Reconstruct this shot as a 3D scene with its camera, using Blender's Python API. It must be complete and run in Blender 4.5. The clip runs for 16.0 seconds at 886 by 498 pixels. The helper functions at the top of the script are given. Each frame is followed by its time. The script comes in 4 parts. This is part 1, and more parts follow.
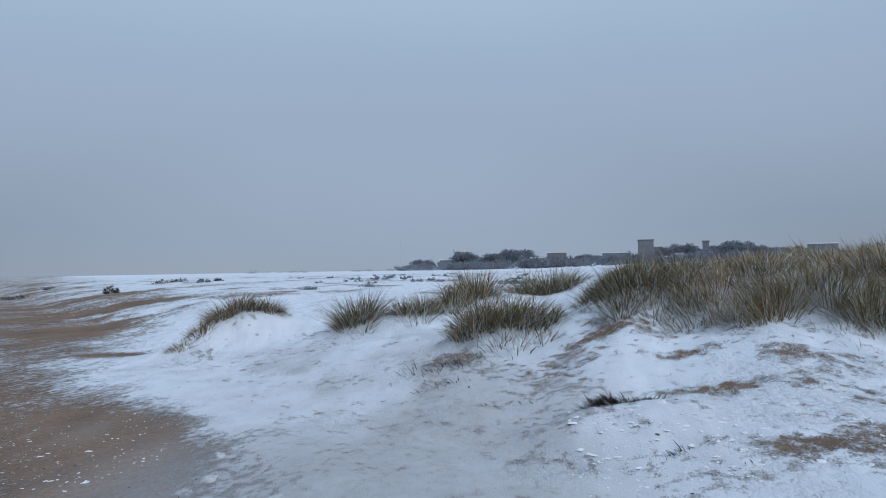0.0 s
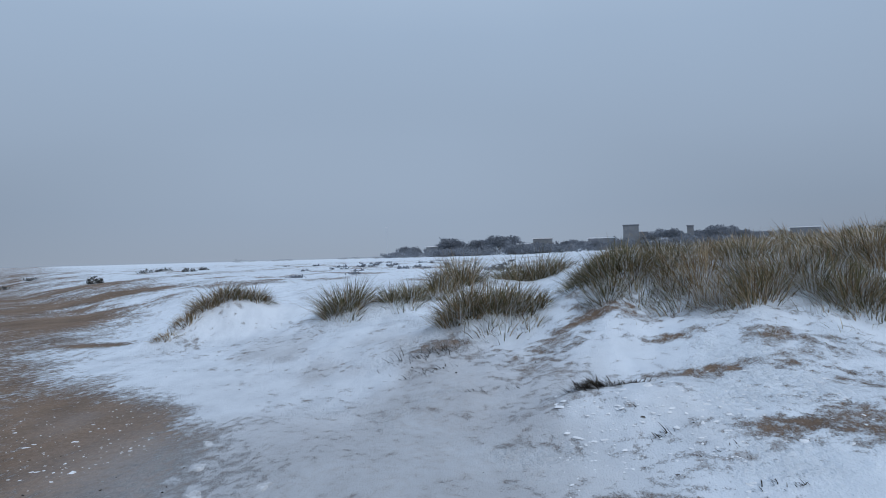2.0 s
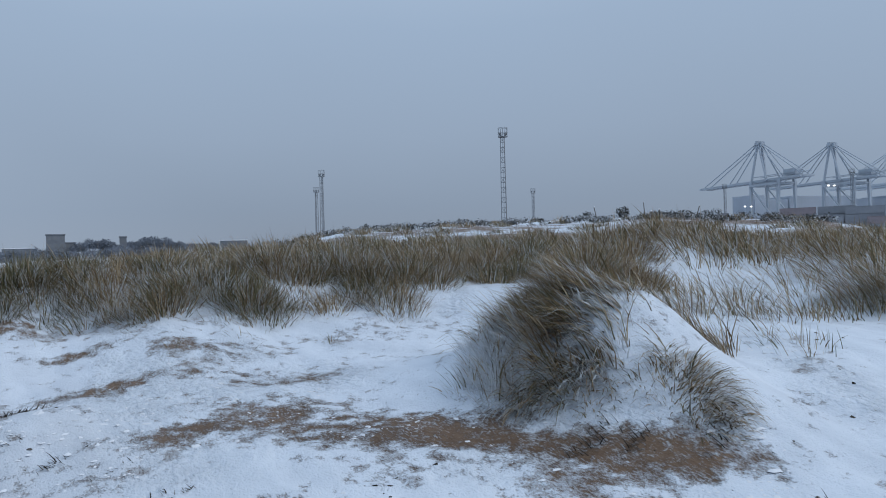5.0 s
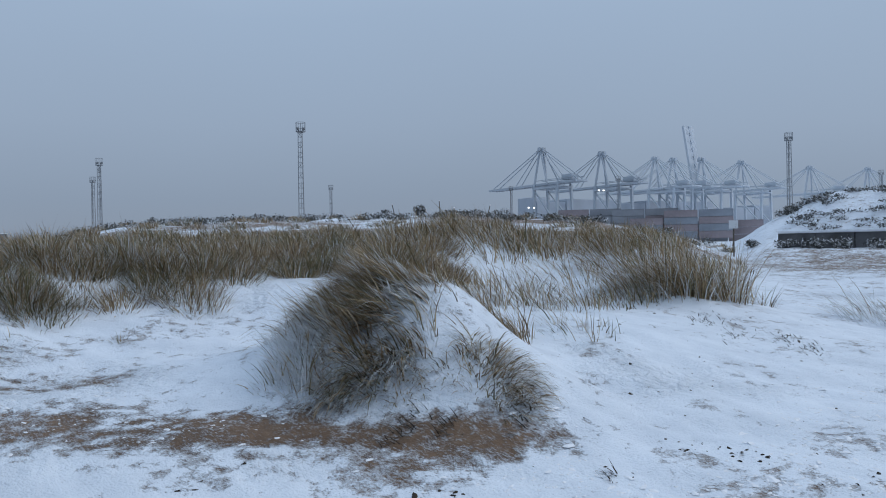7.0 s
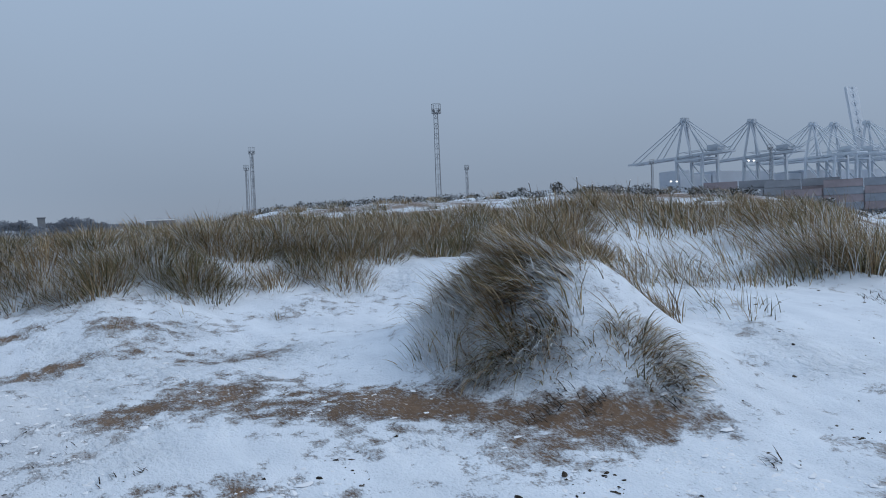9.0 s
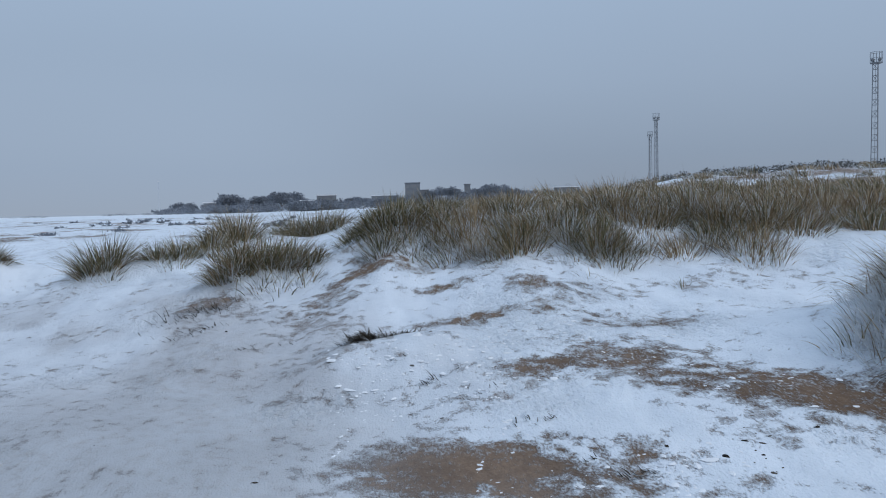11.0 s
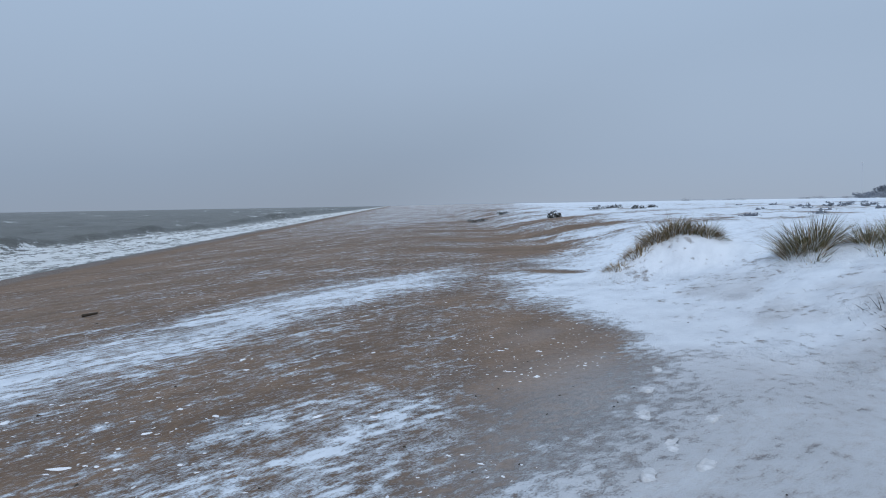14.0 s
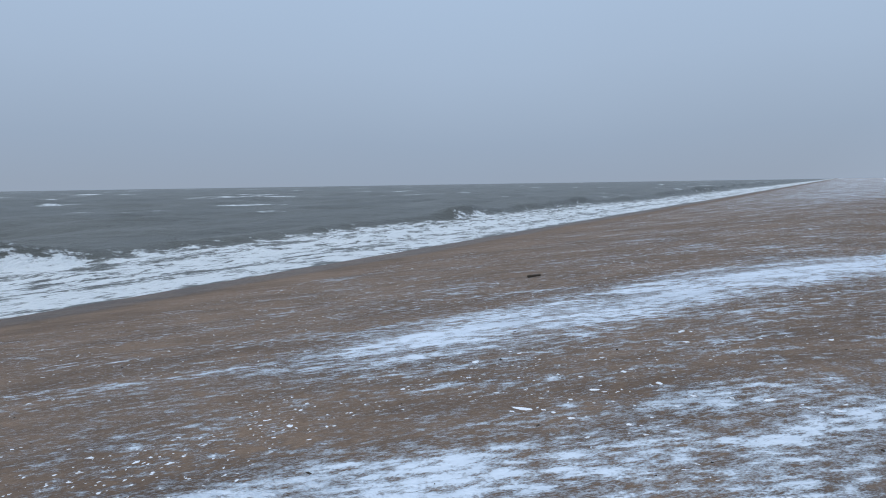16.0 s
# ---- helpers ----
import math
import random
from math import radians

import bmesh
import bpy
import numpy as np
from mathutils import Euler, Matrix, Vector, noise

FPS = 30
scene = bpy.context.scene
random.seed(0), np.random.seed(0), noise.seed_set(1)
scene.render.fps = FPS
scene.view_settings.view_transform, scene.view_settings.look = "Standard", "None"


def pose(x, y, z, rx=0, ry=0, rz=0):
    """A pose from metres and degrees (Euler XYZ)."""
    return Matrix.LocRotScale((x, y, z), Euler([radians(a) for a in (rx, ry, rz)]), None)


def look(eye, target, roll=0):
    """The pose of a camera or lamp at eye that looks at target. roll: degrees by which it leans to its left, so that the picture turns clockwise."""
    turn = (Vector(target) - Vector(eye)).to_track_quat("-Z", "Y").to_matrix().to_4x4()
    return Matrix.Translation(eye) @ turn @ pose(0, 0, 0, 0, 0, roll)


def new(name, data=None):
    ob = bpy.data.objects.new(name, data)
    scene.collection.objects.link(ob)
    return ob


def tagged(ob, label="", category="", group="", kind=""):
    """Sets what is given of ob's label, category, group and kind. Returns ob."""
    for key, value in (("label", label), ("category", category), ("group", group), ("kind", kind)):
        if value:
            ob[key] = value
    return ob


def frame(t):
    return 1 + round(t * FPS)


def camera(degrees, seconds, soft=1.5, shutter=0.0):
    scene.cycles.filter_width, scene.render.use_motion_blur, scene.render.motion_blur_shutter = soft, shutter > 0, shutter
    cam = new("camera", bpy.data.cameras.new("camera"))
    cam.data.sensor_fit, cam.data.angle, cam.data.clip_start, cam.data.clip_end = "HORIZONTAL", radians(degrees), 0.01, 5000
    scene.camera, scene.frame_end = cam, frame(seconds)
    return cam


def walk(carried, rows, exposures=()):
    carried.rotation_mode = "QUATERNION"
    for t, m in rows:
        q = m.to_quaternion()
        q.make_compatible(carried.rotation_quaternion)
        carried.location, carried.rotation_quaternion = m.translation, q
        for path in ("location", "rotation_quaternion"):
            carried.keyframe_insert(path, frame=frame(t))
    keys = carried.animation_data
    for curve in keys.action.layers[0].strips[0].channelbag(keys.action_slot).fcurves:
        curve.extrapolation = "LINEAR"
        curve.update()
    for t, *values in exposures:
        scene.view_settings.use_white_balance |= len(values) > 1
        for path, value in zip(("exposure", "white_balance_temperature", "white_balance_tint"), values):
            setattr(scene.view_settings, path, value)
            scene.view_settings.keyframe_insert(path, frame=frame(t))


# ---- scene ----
cam = camera(62.7, 16.0, soft=1.0)
# seconds, place of the eye, heading, pitch, roll
ROWS = [
    (0.0, -0.069, -0.014, 1.638, -0.00, 1.61, 1.02),
    (0.5, -0.075, -0.005, 1.631, 0.41, 0.95, 1.32),
    (1.0, -0.079, -0.004, 1.627, 0.64, 0.80, 1.38),
    (1.5, -0.086, -0.025, 1.635, 0.76, 0.70, 1.62),
    (2.0, -0.067, -0.013, 1.633, -1.07, 0.55, 1.58),
    (2.5, -0.017, 0.001, 1.632, -7.19, 0.04, 1.81),
    (3.0, 0.038, -0.015, 1.633, -14.98, 0.16, 1.84),
    (3.5, 0.089, -0.029, 1.635, -23.33, 0.37, 1.64),
    (4.0, 0.131, -0.052, 1.636, -32.22, 0.34, 1.31),
    (4.5, 0.156, -0.068, 1.638, -38.26, 0.20, 1.46),
    (5.0, 0.168, -0.121, 1.645, -43.59, 0.27, 1.56),
    (5.2, 0.174, -0.148, 1.651, -46.11, 0.31, 1.54),
    (7.3, 0.107, -0.016, 1.605, -59.97, -0.54, 1.33),
    (7.5, 0.103, -0.021, 1.604, -59.99, -0.66, 1.51),
    (8.0, 0.096, -0.010, 1.602, -58.70, -0.90, 1.99),
    (8.2, 0.089, -0.002, 1.604, -57.38, -0.97, 2.12),
    (10.3, 0.149, 0.076, 1.592, -28.89, -2.94, 1.71),
    (10.5, 0.123, 0.074, 1.590, -25.73, -2.98, 1.48),
    (11.0, 0.058, 0.084, 1.590, -17.95, -3.27, 1.37),
    (11.5, 0.017, 0.071, 1.594, -9.43, -3.31, 1.77),
    (12.0, 0.018, 0.077, 1.577, 0.16, -3.16, 2.06),
    (12.5, -0.002, 0.064, 1.583, 8.81, -3.39, 1.96),
    (13.0, -0.043, 0.091, 1.551, 17.00, -3.23, 1.71),
    (13.5, -0.088, 0.069, 1.542, 25.15, -3.31, 0.96),
    (14.0, -0.130, 0.043, 1.535, 33.16, -3.49, 0.98),
    (14.5, -0.148, 0.018, 1.529, 40.83, -3.59, 1.27),
    (15.0, -0.177, -0.017, 1.529, 49.14, -4.01, 1.06),
    (15.5, -0.233, -0.040, 1.511, 57.23, -4.68, 1.07),
    (16.0, -0.283, -0.105, 1.503, 65.63, -5.09, 0.89),
]
walk(cam, [(t, pose(x, y, z, 90 + pitch, roll, yaw)) for t, x, y, z, yaw, pitch, roll in ROWS],
     [(0.0, 0.03), (3.0, 0.0), (8.2, 0.0), (10.5, 0.04), (12.5, 0.07), (14.5, 0.22), (16.0, 0.32)])

# ---- world and light: a low, even snow-cloud sky ----
world = bpy.data.worlds.new("overcast_sky")
scene.world = world
world.use_nodes = True
wt = world.node_tree
wt.nodes.clear()
w_out = wt.nodes.new("ShaderNodeOutputWorld")
w_bg = wt.nodes.new("ShaderNodeBackground")
w_sky = wt.nodes.new("ShaderNodeTexSky")
w_sky.sky_type = "NISHITA"
w_sky.sun_disc = False
w_sky.sun_elevation = radians(28)
w_sky.sun_rotation = radians(150)
w_sky.air_density, w_sky.dust_density = 1.5, 6.0
w_gain = wt.nodes.new("ShaderNodeVectorMath")
w_gain.operation = "SCALE"
w_gain.inputs["Scale"].default_value = 0.05
w_co = wt.nodes.new("ShaderNodeTexCoord")
w_sep = wt.nodes.new("ShaderNodeSeparateXYZ")
w_ramp = wt.nodes.new("ShaderNodeValToRGB")
w_noise = wt.nodes.new("ShaderNodeTexNoise")
w_noise.inputs["Scale"].default_value = 1.6
w_noise.inputs["Detail"].default_value = 3.0
w_add = wt.nodes.new("ShaderNodeMath")
w_add.operation = "MULTIPLY_ADD"
w_add.inputs[1].default_value = 0.10
w_mix = wt.nodes.new("ShaderNodeMix")
w_mix.data_type = "RGBA"
w_mix.inputs["Factor"].default_value = 0.08
els = w_ramp.color_ramp.elements
els[0].position, els[0].color = 0.0, (0.268, 0.325, 0.412, 1)
els[1].position, els[1].color = 1.0, (0.56, 0.71, 0.92, 1)
for where, colour in ((0.06, (0.272, 0.345, 0.455, 1)), (0.16, (0.315, 0.405, 0.54, 1)), (0.30, (0.35, 0.46, 0.62, 1)), (0.55, (0.50, 0.64, 0.83, 1))):
    e = els.new(where)
    e.color = colour
wt.links.new(w_co.outputs["Generated"], w_sep.inputs[0])
wt.links.new(w_co.outputs["Generated"], w_noise.inputs["Vector"])
wt.links.new(w_noise.outputs["Fac"], w_add.inputs[0])
wt.links.new(w_sep.outputs["Z"], w_add.inputs[2])
w_off = wt.nodes.new("ShaderNodeMath")
w_off.operation = "SUBTRACT"
w_off.inputs[1].default_value = 0.05
wt.links.new(w_add.outputs[0], w_off.inputs[0])
wt.links.new(w_off.outputs[0], w_ramp.inputs["Fac"])
wt.links.new(w_sky.outputs["Color"], w_gain.inputs[0])
wt.links.new(w_ramp.outputs["Color"], w_mix.inputs["A"])
wt.links.new(w_gain.outputs["Vector"], w_mix.inputs["B"])
w_way = wt.nodes.new("ShaderNodeVectorMath")
w_way.operation = "DOT_PRODUCT"
w_way.inputs[1].default_value = (math.sin(radians(-4)), math.cos(radians(-4)), -0.9)
w_pale = wt.nodes.new("ShaderNodeMapRange")
w_pale.interpolation_type = "SMOOTHSTEP"
for w_key, w_value in (("From Min", 0.78), ("From Max", 1.0), ("To Min", 1.0), ("To Max", 1.22)):
    w_pale.inputs[w_key].default_value = w_value
w_lift = wt.nodes.new("ShaderNodeVectorMath")
w_lift.operation = "SCALE"
wt.links.new(w_co.outputs["Generated"], w_way.inputs[0])
wt.links.new(w_way.outputs["Value"], w_pale.inputs["Value"])
wt.links.new(w_mix.outputs["Result"], w_lift.inputs[0])
wt.links.new(w_pale.outputs["Result"], w_lift.inputs["Scale"])
wt.links.new(w_lift.outputs["Vector"], w_bg.inputs["Color"])
w_bg.inputs["Strength"].default_value = 1.0
wt.links.new(w_bg.outputs[0], w_out.inputs["Surface"])
sun = new("sun", bpy.data.lights.new("sun", "SUN"))
sun.data.energy, sun.data.angle, sun.data.color = 0.85, radians(28), (1.0, 0.98, 0.95)
sun.matrix_world = look((0, 0, 60), Vector((0, 0, 60)) - Vector((0.45, -0.76, 0.75)))

# ---- noise for the lie of the land ----
RNG = np.random.default_rng(7)
LATTICE = RNG.random((256, 256))


def vnoise(x, y):
    """Smooth value noise, 0 to 1, one cell a unit."""
    xi, yi = np.floor(x).astype(int), np.floor(y).astype(int)
    fx, fy = x - xi, y - yi
    fx, fy = fx * fx * (3 - 2 * fx), fy * fy * (3 - 2 * fy)
    a, b = LATTICE[xi % 256, yi % 256], LATTICE[(xi + 1) % 256, yi % 256]
    c, d = LATTICE[xi % 256, (yi + 1) % 256], LATTICE[(xi + 1) % 256, (yi + 1) % 256]
    return (a * (1 - fx) + b * fx) * (1 - fy) + (c * (1 - fx) + d * fx) * fy


def fbm(x, y, octaves=4):
    total, gain, norm = 0.0, 1.0, 0.0
    for k in range(octaves):
        total = total + gain * vnoise(x * 2 ** k + 17.3 * k, y * 2 ** k + 9.1 * k)
        norm += gain
        gain *= 0.5
    return total / norm


def step(a, b, x):
    t = np.clip((x - a) / (b - a), 0, 1)
    return t * t * (3 - 2 * t)


def polar(bearing, r):
    """A place by its bearing in degrees (from +y towards +x) and its distance from the first eye."""
    return r * math.sin(radians(bearing)), r * math.cos(radians(bearing))


SEA_LEVEL = -1.30
SHORE = 16.0
RIDGE_B = [8, 11, 17, 24, 33, 45, 60, 75]
RIDGE_R = [9.2, 9.4, 10.2, 9.0, 9.6, 10.2, 9.0, 9.0]
# mounds: bearing, distance, half width across, half depth, height
MOUNDS = [
    (-15.6, 15.5, 0.95, 0.55, 0.56), (-19.0, 15.0, 0.8, 0.5, 0.16), (-7.2, 14.0, 0.7, 0.6, 0.14), (-3.0, 14.6, 1.0, 0.7, 0.12),
    (1.8, 16.6, 1.0, 0.9, 0.16), (4.5, 10.6, 0.85, 0.6, 0.18), (8.0, 17.2, 1.4, 0.8, 0.12), (13.5, 10.4, 0.9, 0.9, 0.18),
    (12.5, 6.5, 0.55, 0.40, 0.12), (19.0, 6.2, 0.9, 0.5, 0.08), (26.0, 4.9, 0.7, 0.5, 0.04),
    (54.5, 6.6, 0.80, 0.62, 0.44), (58.4, 6.3, 0.60, 0.55, 0.38), (64.0, 5.9, 0.55, 0.55, 0.20), (67.0, 8.4, 1.2, 1.0, 0.12), (78.0, 10.6, 1.1, 0.8, 0.15),
    (2.0, 10.2, 0.5, 0.35, 0.08), (15.8, 10.6, 0.85, 0.6, 0.24), (21.5, 10.6, 0.6, 0.6, 0.12), (28.5, 10.2, 1.1, 0.8, 0.26), (36.0, 10.8, 1.0, 0.8, 0.16),
]
# prints of boots in the thin snow: x, y, heading
PRINTS = [(-1.38, 4.02, 20), (-1.13, 4.32, 35), (-1.39, 4.55, 15), (-1.76, 5.12, 10), (-1.32, 5.3, 30), (-1.95, 5.85, 20), (-2.1, 6.6, 15)]


def coords(x, y):
    return -0.7965 * x - 0.6046 * y, -0.6046 * x + 0.7965 * y, 0.83 * x + 0.56 * y, np.degrees(np.arctan2(x, y)), np.hypot(x, y)


def ground_height(x, y):
    x, y = np.asarray(x, float), np.asarray(y, float)
    s, v, w, a, r = coords(x, y)
    z = -0.083 * np.log1p(np.exp(np.clip((s - 0.6) * 1.6, -40, 40))) / 1.6
    z = np.maximum(z, -2.6)
    dune = np.interp(w, [3.3, 3.9, 5.0, 6.5, 10, 20, 80, 400], [0, 0.05, 0.29, 0.54, 0.86, 1.05, 1.2, 1.45])
    q = y - 0.2 * x
    dune = dune * (0.4 + 0.6 * step(-3, 1.5, q))
    z = z + dune
    rf = np.interp(a, RIDGE_B, RIDGE_R)
    side = step(7, 15, a) * (1 - step(55, 68, a))
    z = z + side * (0.34 * step(-2.6, 0.0, r - rf) + 0.30 * step(0.0, 4.0, r - rf))
    z = z + 0.55 * step(55, 63, a) * (1 - step(75, 82, a)) * step(1.0, 5.0, r - rf)
    far = step(27, 38, a) * (1 - step(68, 80, a)) * step(22, 62, r)
    z = z + far * (1.0 + 1.7 * fbm(x * 0.06, y * 0.06, 3))
    mound = np.clip((a - 79.5) / 8.5, 0, 1) * (1 - step(118, 140, a)) * step(45.5, 56.0, r) * (1 - step(90, 140, r))
    z = z + 3.6 * mound * (0.92 + 0.16 * fbm(x * 0.2, y * 0.2, 3))
    z = z + 0.55 * step(81, 84, a) * (1 - step(105, 125, a)) * step(37, 43, r) * (1 - step(60, 80, r))
    z = z + 4.5 * step(290, 400, r) * step(1, 16, a) * (1 - step(34, 60, a))
    for b, d, across, deep, high in MOUNDS:
        cx, cy = polar(b, d)
        ca, sa = math.cos(radians(b)), math.sin(radians(b))
        u, t = (x - cx) * ca - (y - cy) * sa, (x - cx) * sa + (y - cy) * ca
        z = z + high * np.exp(-0.5 * ((u / across) ** 2 + (t / deep) ** 2) ** 1.3)
    land = step(3.2, 5.2, w)
    near = 1 - step(60, 160, r)
    z = z + land * near * (0.20 * (fbm(x * 0.42 + 3, y * 0.30, 3) - 0.5) * step(5, 9, r) + 0.10 * (fbm(x * 1.5, y * 1.0, 3) - 0.5))
    z = z + near * (0.03 * land + 0.007) * (fbm(x * 9.0, y * 4.0, 3) - 0.5) + near * land * 0.05 * (fbm(x * 3.2 + 5, y * 1.5, 3) - 0.5)
    z = z + 0.5 * step(60, 200, r) * land * (fbm(x * 0.05, y * 0.05, 3) - 0.5)
    return z


# bare patches of sand: centre x, y, half length along y-ish, half width, turn in degrees, strength
BARE = [
    (-3.3, 7.2, 2.0, 0.7, 28, 0.8), (1.55, 4.0, 0.36, 0.85, -28, 0.85),
    (-6.8, 15.0, 0.35, 0.6, 0, 0.75), (1.95, 9.05, 0.16, 0.45, 0, 0.48), (0.0, 9.7, 0.2, 0.35, 0, 0.55),
    (-10.0, 21.0, 4.0, 1.2, 25, 0.5), (4.4, -0.5, 1.0, 0.7, 0, 0.36), (5.8, -0.3, 1.0, 0.9, 0, 0.10), (-14.0, 33.0, 6.0, 1.6, 28, 0.5), (-13.5, 29.0, 1.0, 4.0, 30, 0.6), (36.0, 1.0, 5.0, 8.0, 0, 0.5),
] + [(*polar(b, r), deep, wide, -b, much) for b, r, deep, wide, much in (
    (19.5, 7.3, 0.13, 0.42, 0.62), (18.4, 8.4, 0.12, 0.30, 0.5), (25.5, 5.8, 0.16, 0.30, 0.42), (30, 6.05, 0.36, 0.45, 0.34), (36.5, 5.75, 0.46, 0.50, 0.38), (42.5, 5.4, 0.36, 0.46, 0.44), (48.5, 5.3, 0.24, 0.45, 0.40),
    (54.5, 5.1, 0.17, 0.45, 0.42), (60.5, 4.95, 0.24, 0.42, 0.50), (65.5, 5.0, 0.18, 0.36, 0.42), (58.6, 4.6, 0.18, 0.4, 0.36), (33, 6.9, 0.12, 0.5, 0.34), (27, 7.2, 0.14, 0.5, 0.36), (24, 7.9, 0.12, 0.4, 0.36))]


def snow_cover(x, y):
    """How much snow lies, 0 bare to 1 deep, and how much thin frost."""
    s, v, w, a, r = coords(x, y)
    wob = 1.6 * (fbm(x * 0.35, y * 0.22, 4) - 0.5)
    line = (x + 1.6) * 0.887 + (y - 3.0) * 0.4617
    cover = 0.29 + 0.61 * step(-0.9, 1.3, (line + wob * (1.2 + 0.03 * np.clip(r, 0, 60))) / (1 + 0.06 * np.clip(r - 12, 0, 200))) - 0.012 * np.clip(s, 0, 9)
    cover = cover + 0.16 * (fbm(x * 0.8 + 40, y * 0.5, 3) - 0.5) * 2
    lane = np.exp(-(((x + 8.4 + 0.10 * (y - 7) + wob) / 1.9) ** 2)) * step(-2.0, 4, y) * (1 - step(11, 20, y))
    cover = np.maximum(cover, 0.70 * lane)
    lane = np.exp(-(((x + 3.5 + 0.05 * (y - 3) + wob * 0.5) / 1.6) ** 2)) * (1 - step(4.2, 6.5, y))
    cover = np.maximum(cover, (0.52 + 0.10 * (1 - step(0, 3, y))) * lane)
    cover = np.maximum(cover, 0.70 * np.exp(-((r - 4.1) / 0.95) ** 2) * step(-125, -100, a) * (1 - step(-72, -45, a)))
    for bx, by, along, across, turn, much in BARE:
        ca, sa = math.cos(radians(turn)), math.sin(radians(turn))
        u, t = (x - bx) * ca + (y - by) * sa, -(x - bx) * sa + (y - by) * ca
        d = (u / across) ** 2 + (t / along) ** 2
        cover = cover - 0.85 * much * np.exp(-0.5 * d ** 1.4)
    # extra cover greys the far beach in place of haze
    cover = cover + 0.16 * step(22, 90, r) * (1 - step(-1.0, 1.0, line / (1 + 0.05 * r)))
    cover = cover - 0.42 * step(18, 30, r) * (1 - step(90, 140, r)) * step(-40, -25, a) * (1 - step(6, 14, a)) * step(0.52, 0.66, fbm(x * 0.30 + 2, y * 0.42 + 5, 4))
    behind = step(26, 34, a) * (1 - step(76, 84, a)) * step(13, 24, r)
    cover = cover - behind * (0.12 + 0.5 * step(0.4, 0.65, fbm(x * 0.25 + 6, y * 0.25, 4)))
    e, q = x * 0.866 - y * 0.5, x * 0.5 + y * 0.866
    cover = cover - 0.22 * step(0.50, 0.70, fbm(e * 0.55 + 4, q * 2.4 + 9, 4)) * step(5.0, 6.2, r) * (1 - step(9.0, 11.0, r)) * step(-2, 6, a) * (1 - step(24, 30, a))
    cover = np.where(s > 11.5, cover * (1 - step(11.5, 14, s)), cover)
    frost = np.exp(-0.5 * (((x + 0.7 + 0.25 * (y - 5)) / 1.55) ** 2 + ((y - 4.8) / 2.3) ** 2) ** 1.5)
    thin = np.exp(-0.5 * (((x + 1.2 + 0.35 * (y - 8)) / 1.9) ** 2 + ((y - 8.0) / 3.6) ** 2) ** 1.5)
    frost = np.maximum(frost * 1.05, thin * (0.25 + 0.75 * step(0.42, 0.62, fbm(x * 0.7 + 11, y * 0.4, 4))) * 0.9)
    frost = frost * (1 - 0.9 * np.exp(-((x - 1.45) / 0.95) ** 2 - ((y - 4.1) / 0.65) ** 2))
    return np.clip(cover, 0, 1), np.clip(frost, 0, 1)


# ---- materials ----
def material(name):
    m = bpy.data.materials.new(name)
    m.use_nodes = True
    t = m.node_tree
    return m, t, t.nodes["Principled BSDF"]


def node(t, kind, **values):
    n = t.nodes.new("ShaderNode" + kind)
    for key, value in values.items():
        n.inputs[key.replace("_", " ")].default_value = value
    return n


def maths(t, op, a, b=None, c=None):
    n = t.nodes.new("ShaderNodeMath")
    n.operation = op
    for k, value in enumerate((a, b, c)):
        if value is None:
            continue
        if isinstance(value, (int, float)):
            n.inputs[k].default_value = value
        else:
            t.links.new(value, n.inputs[k])
    return n.outputs[0]


def blend(t, fac, a, b):
    n = t.nodes.new("ShaderNodeMix")
    n.data_type = "RGBA"
    for key, value in (("Factor", fac), ("A", a), ("B", b)):
        if isinstance(value, (tuple, float, int)):
            n.inputs[key].default_value = (*value, 1) if isinstance(value, tuple) else value
        else:
            t.links.new(value, n.inputs[key])
    return n.outputs["Result"]


def ramp(t, fac, stops):
    n = t.nodes.new("ShaderNodeValToRGB")
    e = n.color_ramp.elements
    e[0].position, e[0].color = stops[0][0], (*stops[0][1], 1)
    e[1].position, e[1].color = stops[-1][0], (*stops[-1][1], 1)
    for where, colour in stops[1:-1]:
        e.new(where).color = (*colour, 1)
    t.links.new(fac, n.inputs["Fac"])
    return n.outputs["Color"]


def noise_of(t, scale, detail=4.0, stretch=(1, 1, 1), rough=0.55, turn=0.0, space="Object"):
    co = t.nodes.new("ShaderNodeTexCoord")
    mp = t.nodes.new("ShaderNodeMapping")
    mp.vector_type = "TEXTURE"
    mp.inputs["Scale"].default_value = tuple(1 / q for q in stretch)
    mp.inputs["Rotation"].default_value = (0, 0, -radians(turn))
    n = node(t, "TexNoise", Scale=scale, Detail=detail, Roughness=rough)
    t.links.new(co.outputs[space], mp.inputs["Vector"])
    t.links.new(mp.outputs["Vector"], n.inputs["Vector"])
    return n.outputs["Fac"]


def bump(t, bsdf, height, strength, distance):
    n = node(t, "Bump", Strength=strength, Distance=distance)
    t.links.new(height, n.inputs["Height"])
    t.links.new(n.outputs["Normal"], bsdf.inputs["Normal"])


def smooth_between(t, value, lo, hi):
    n = t.nodes.new("ShaderNodeMapRange")
    n.interpolation_type = "SMOOTHSTEP"
    n.inputs["From Min"].default_value, n.inputs["From Max"].default_value = lo, hi
    t.links.new(value, n.inputs["Value"])
    return n.outputs["Result"]


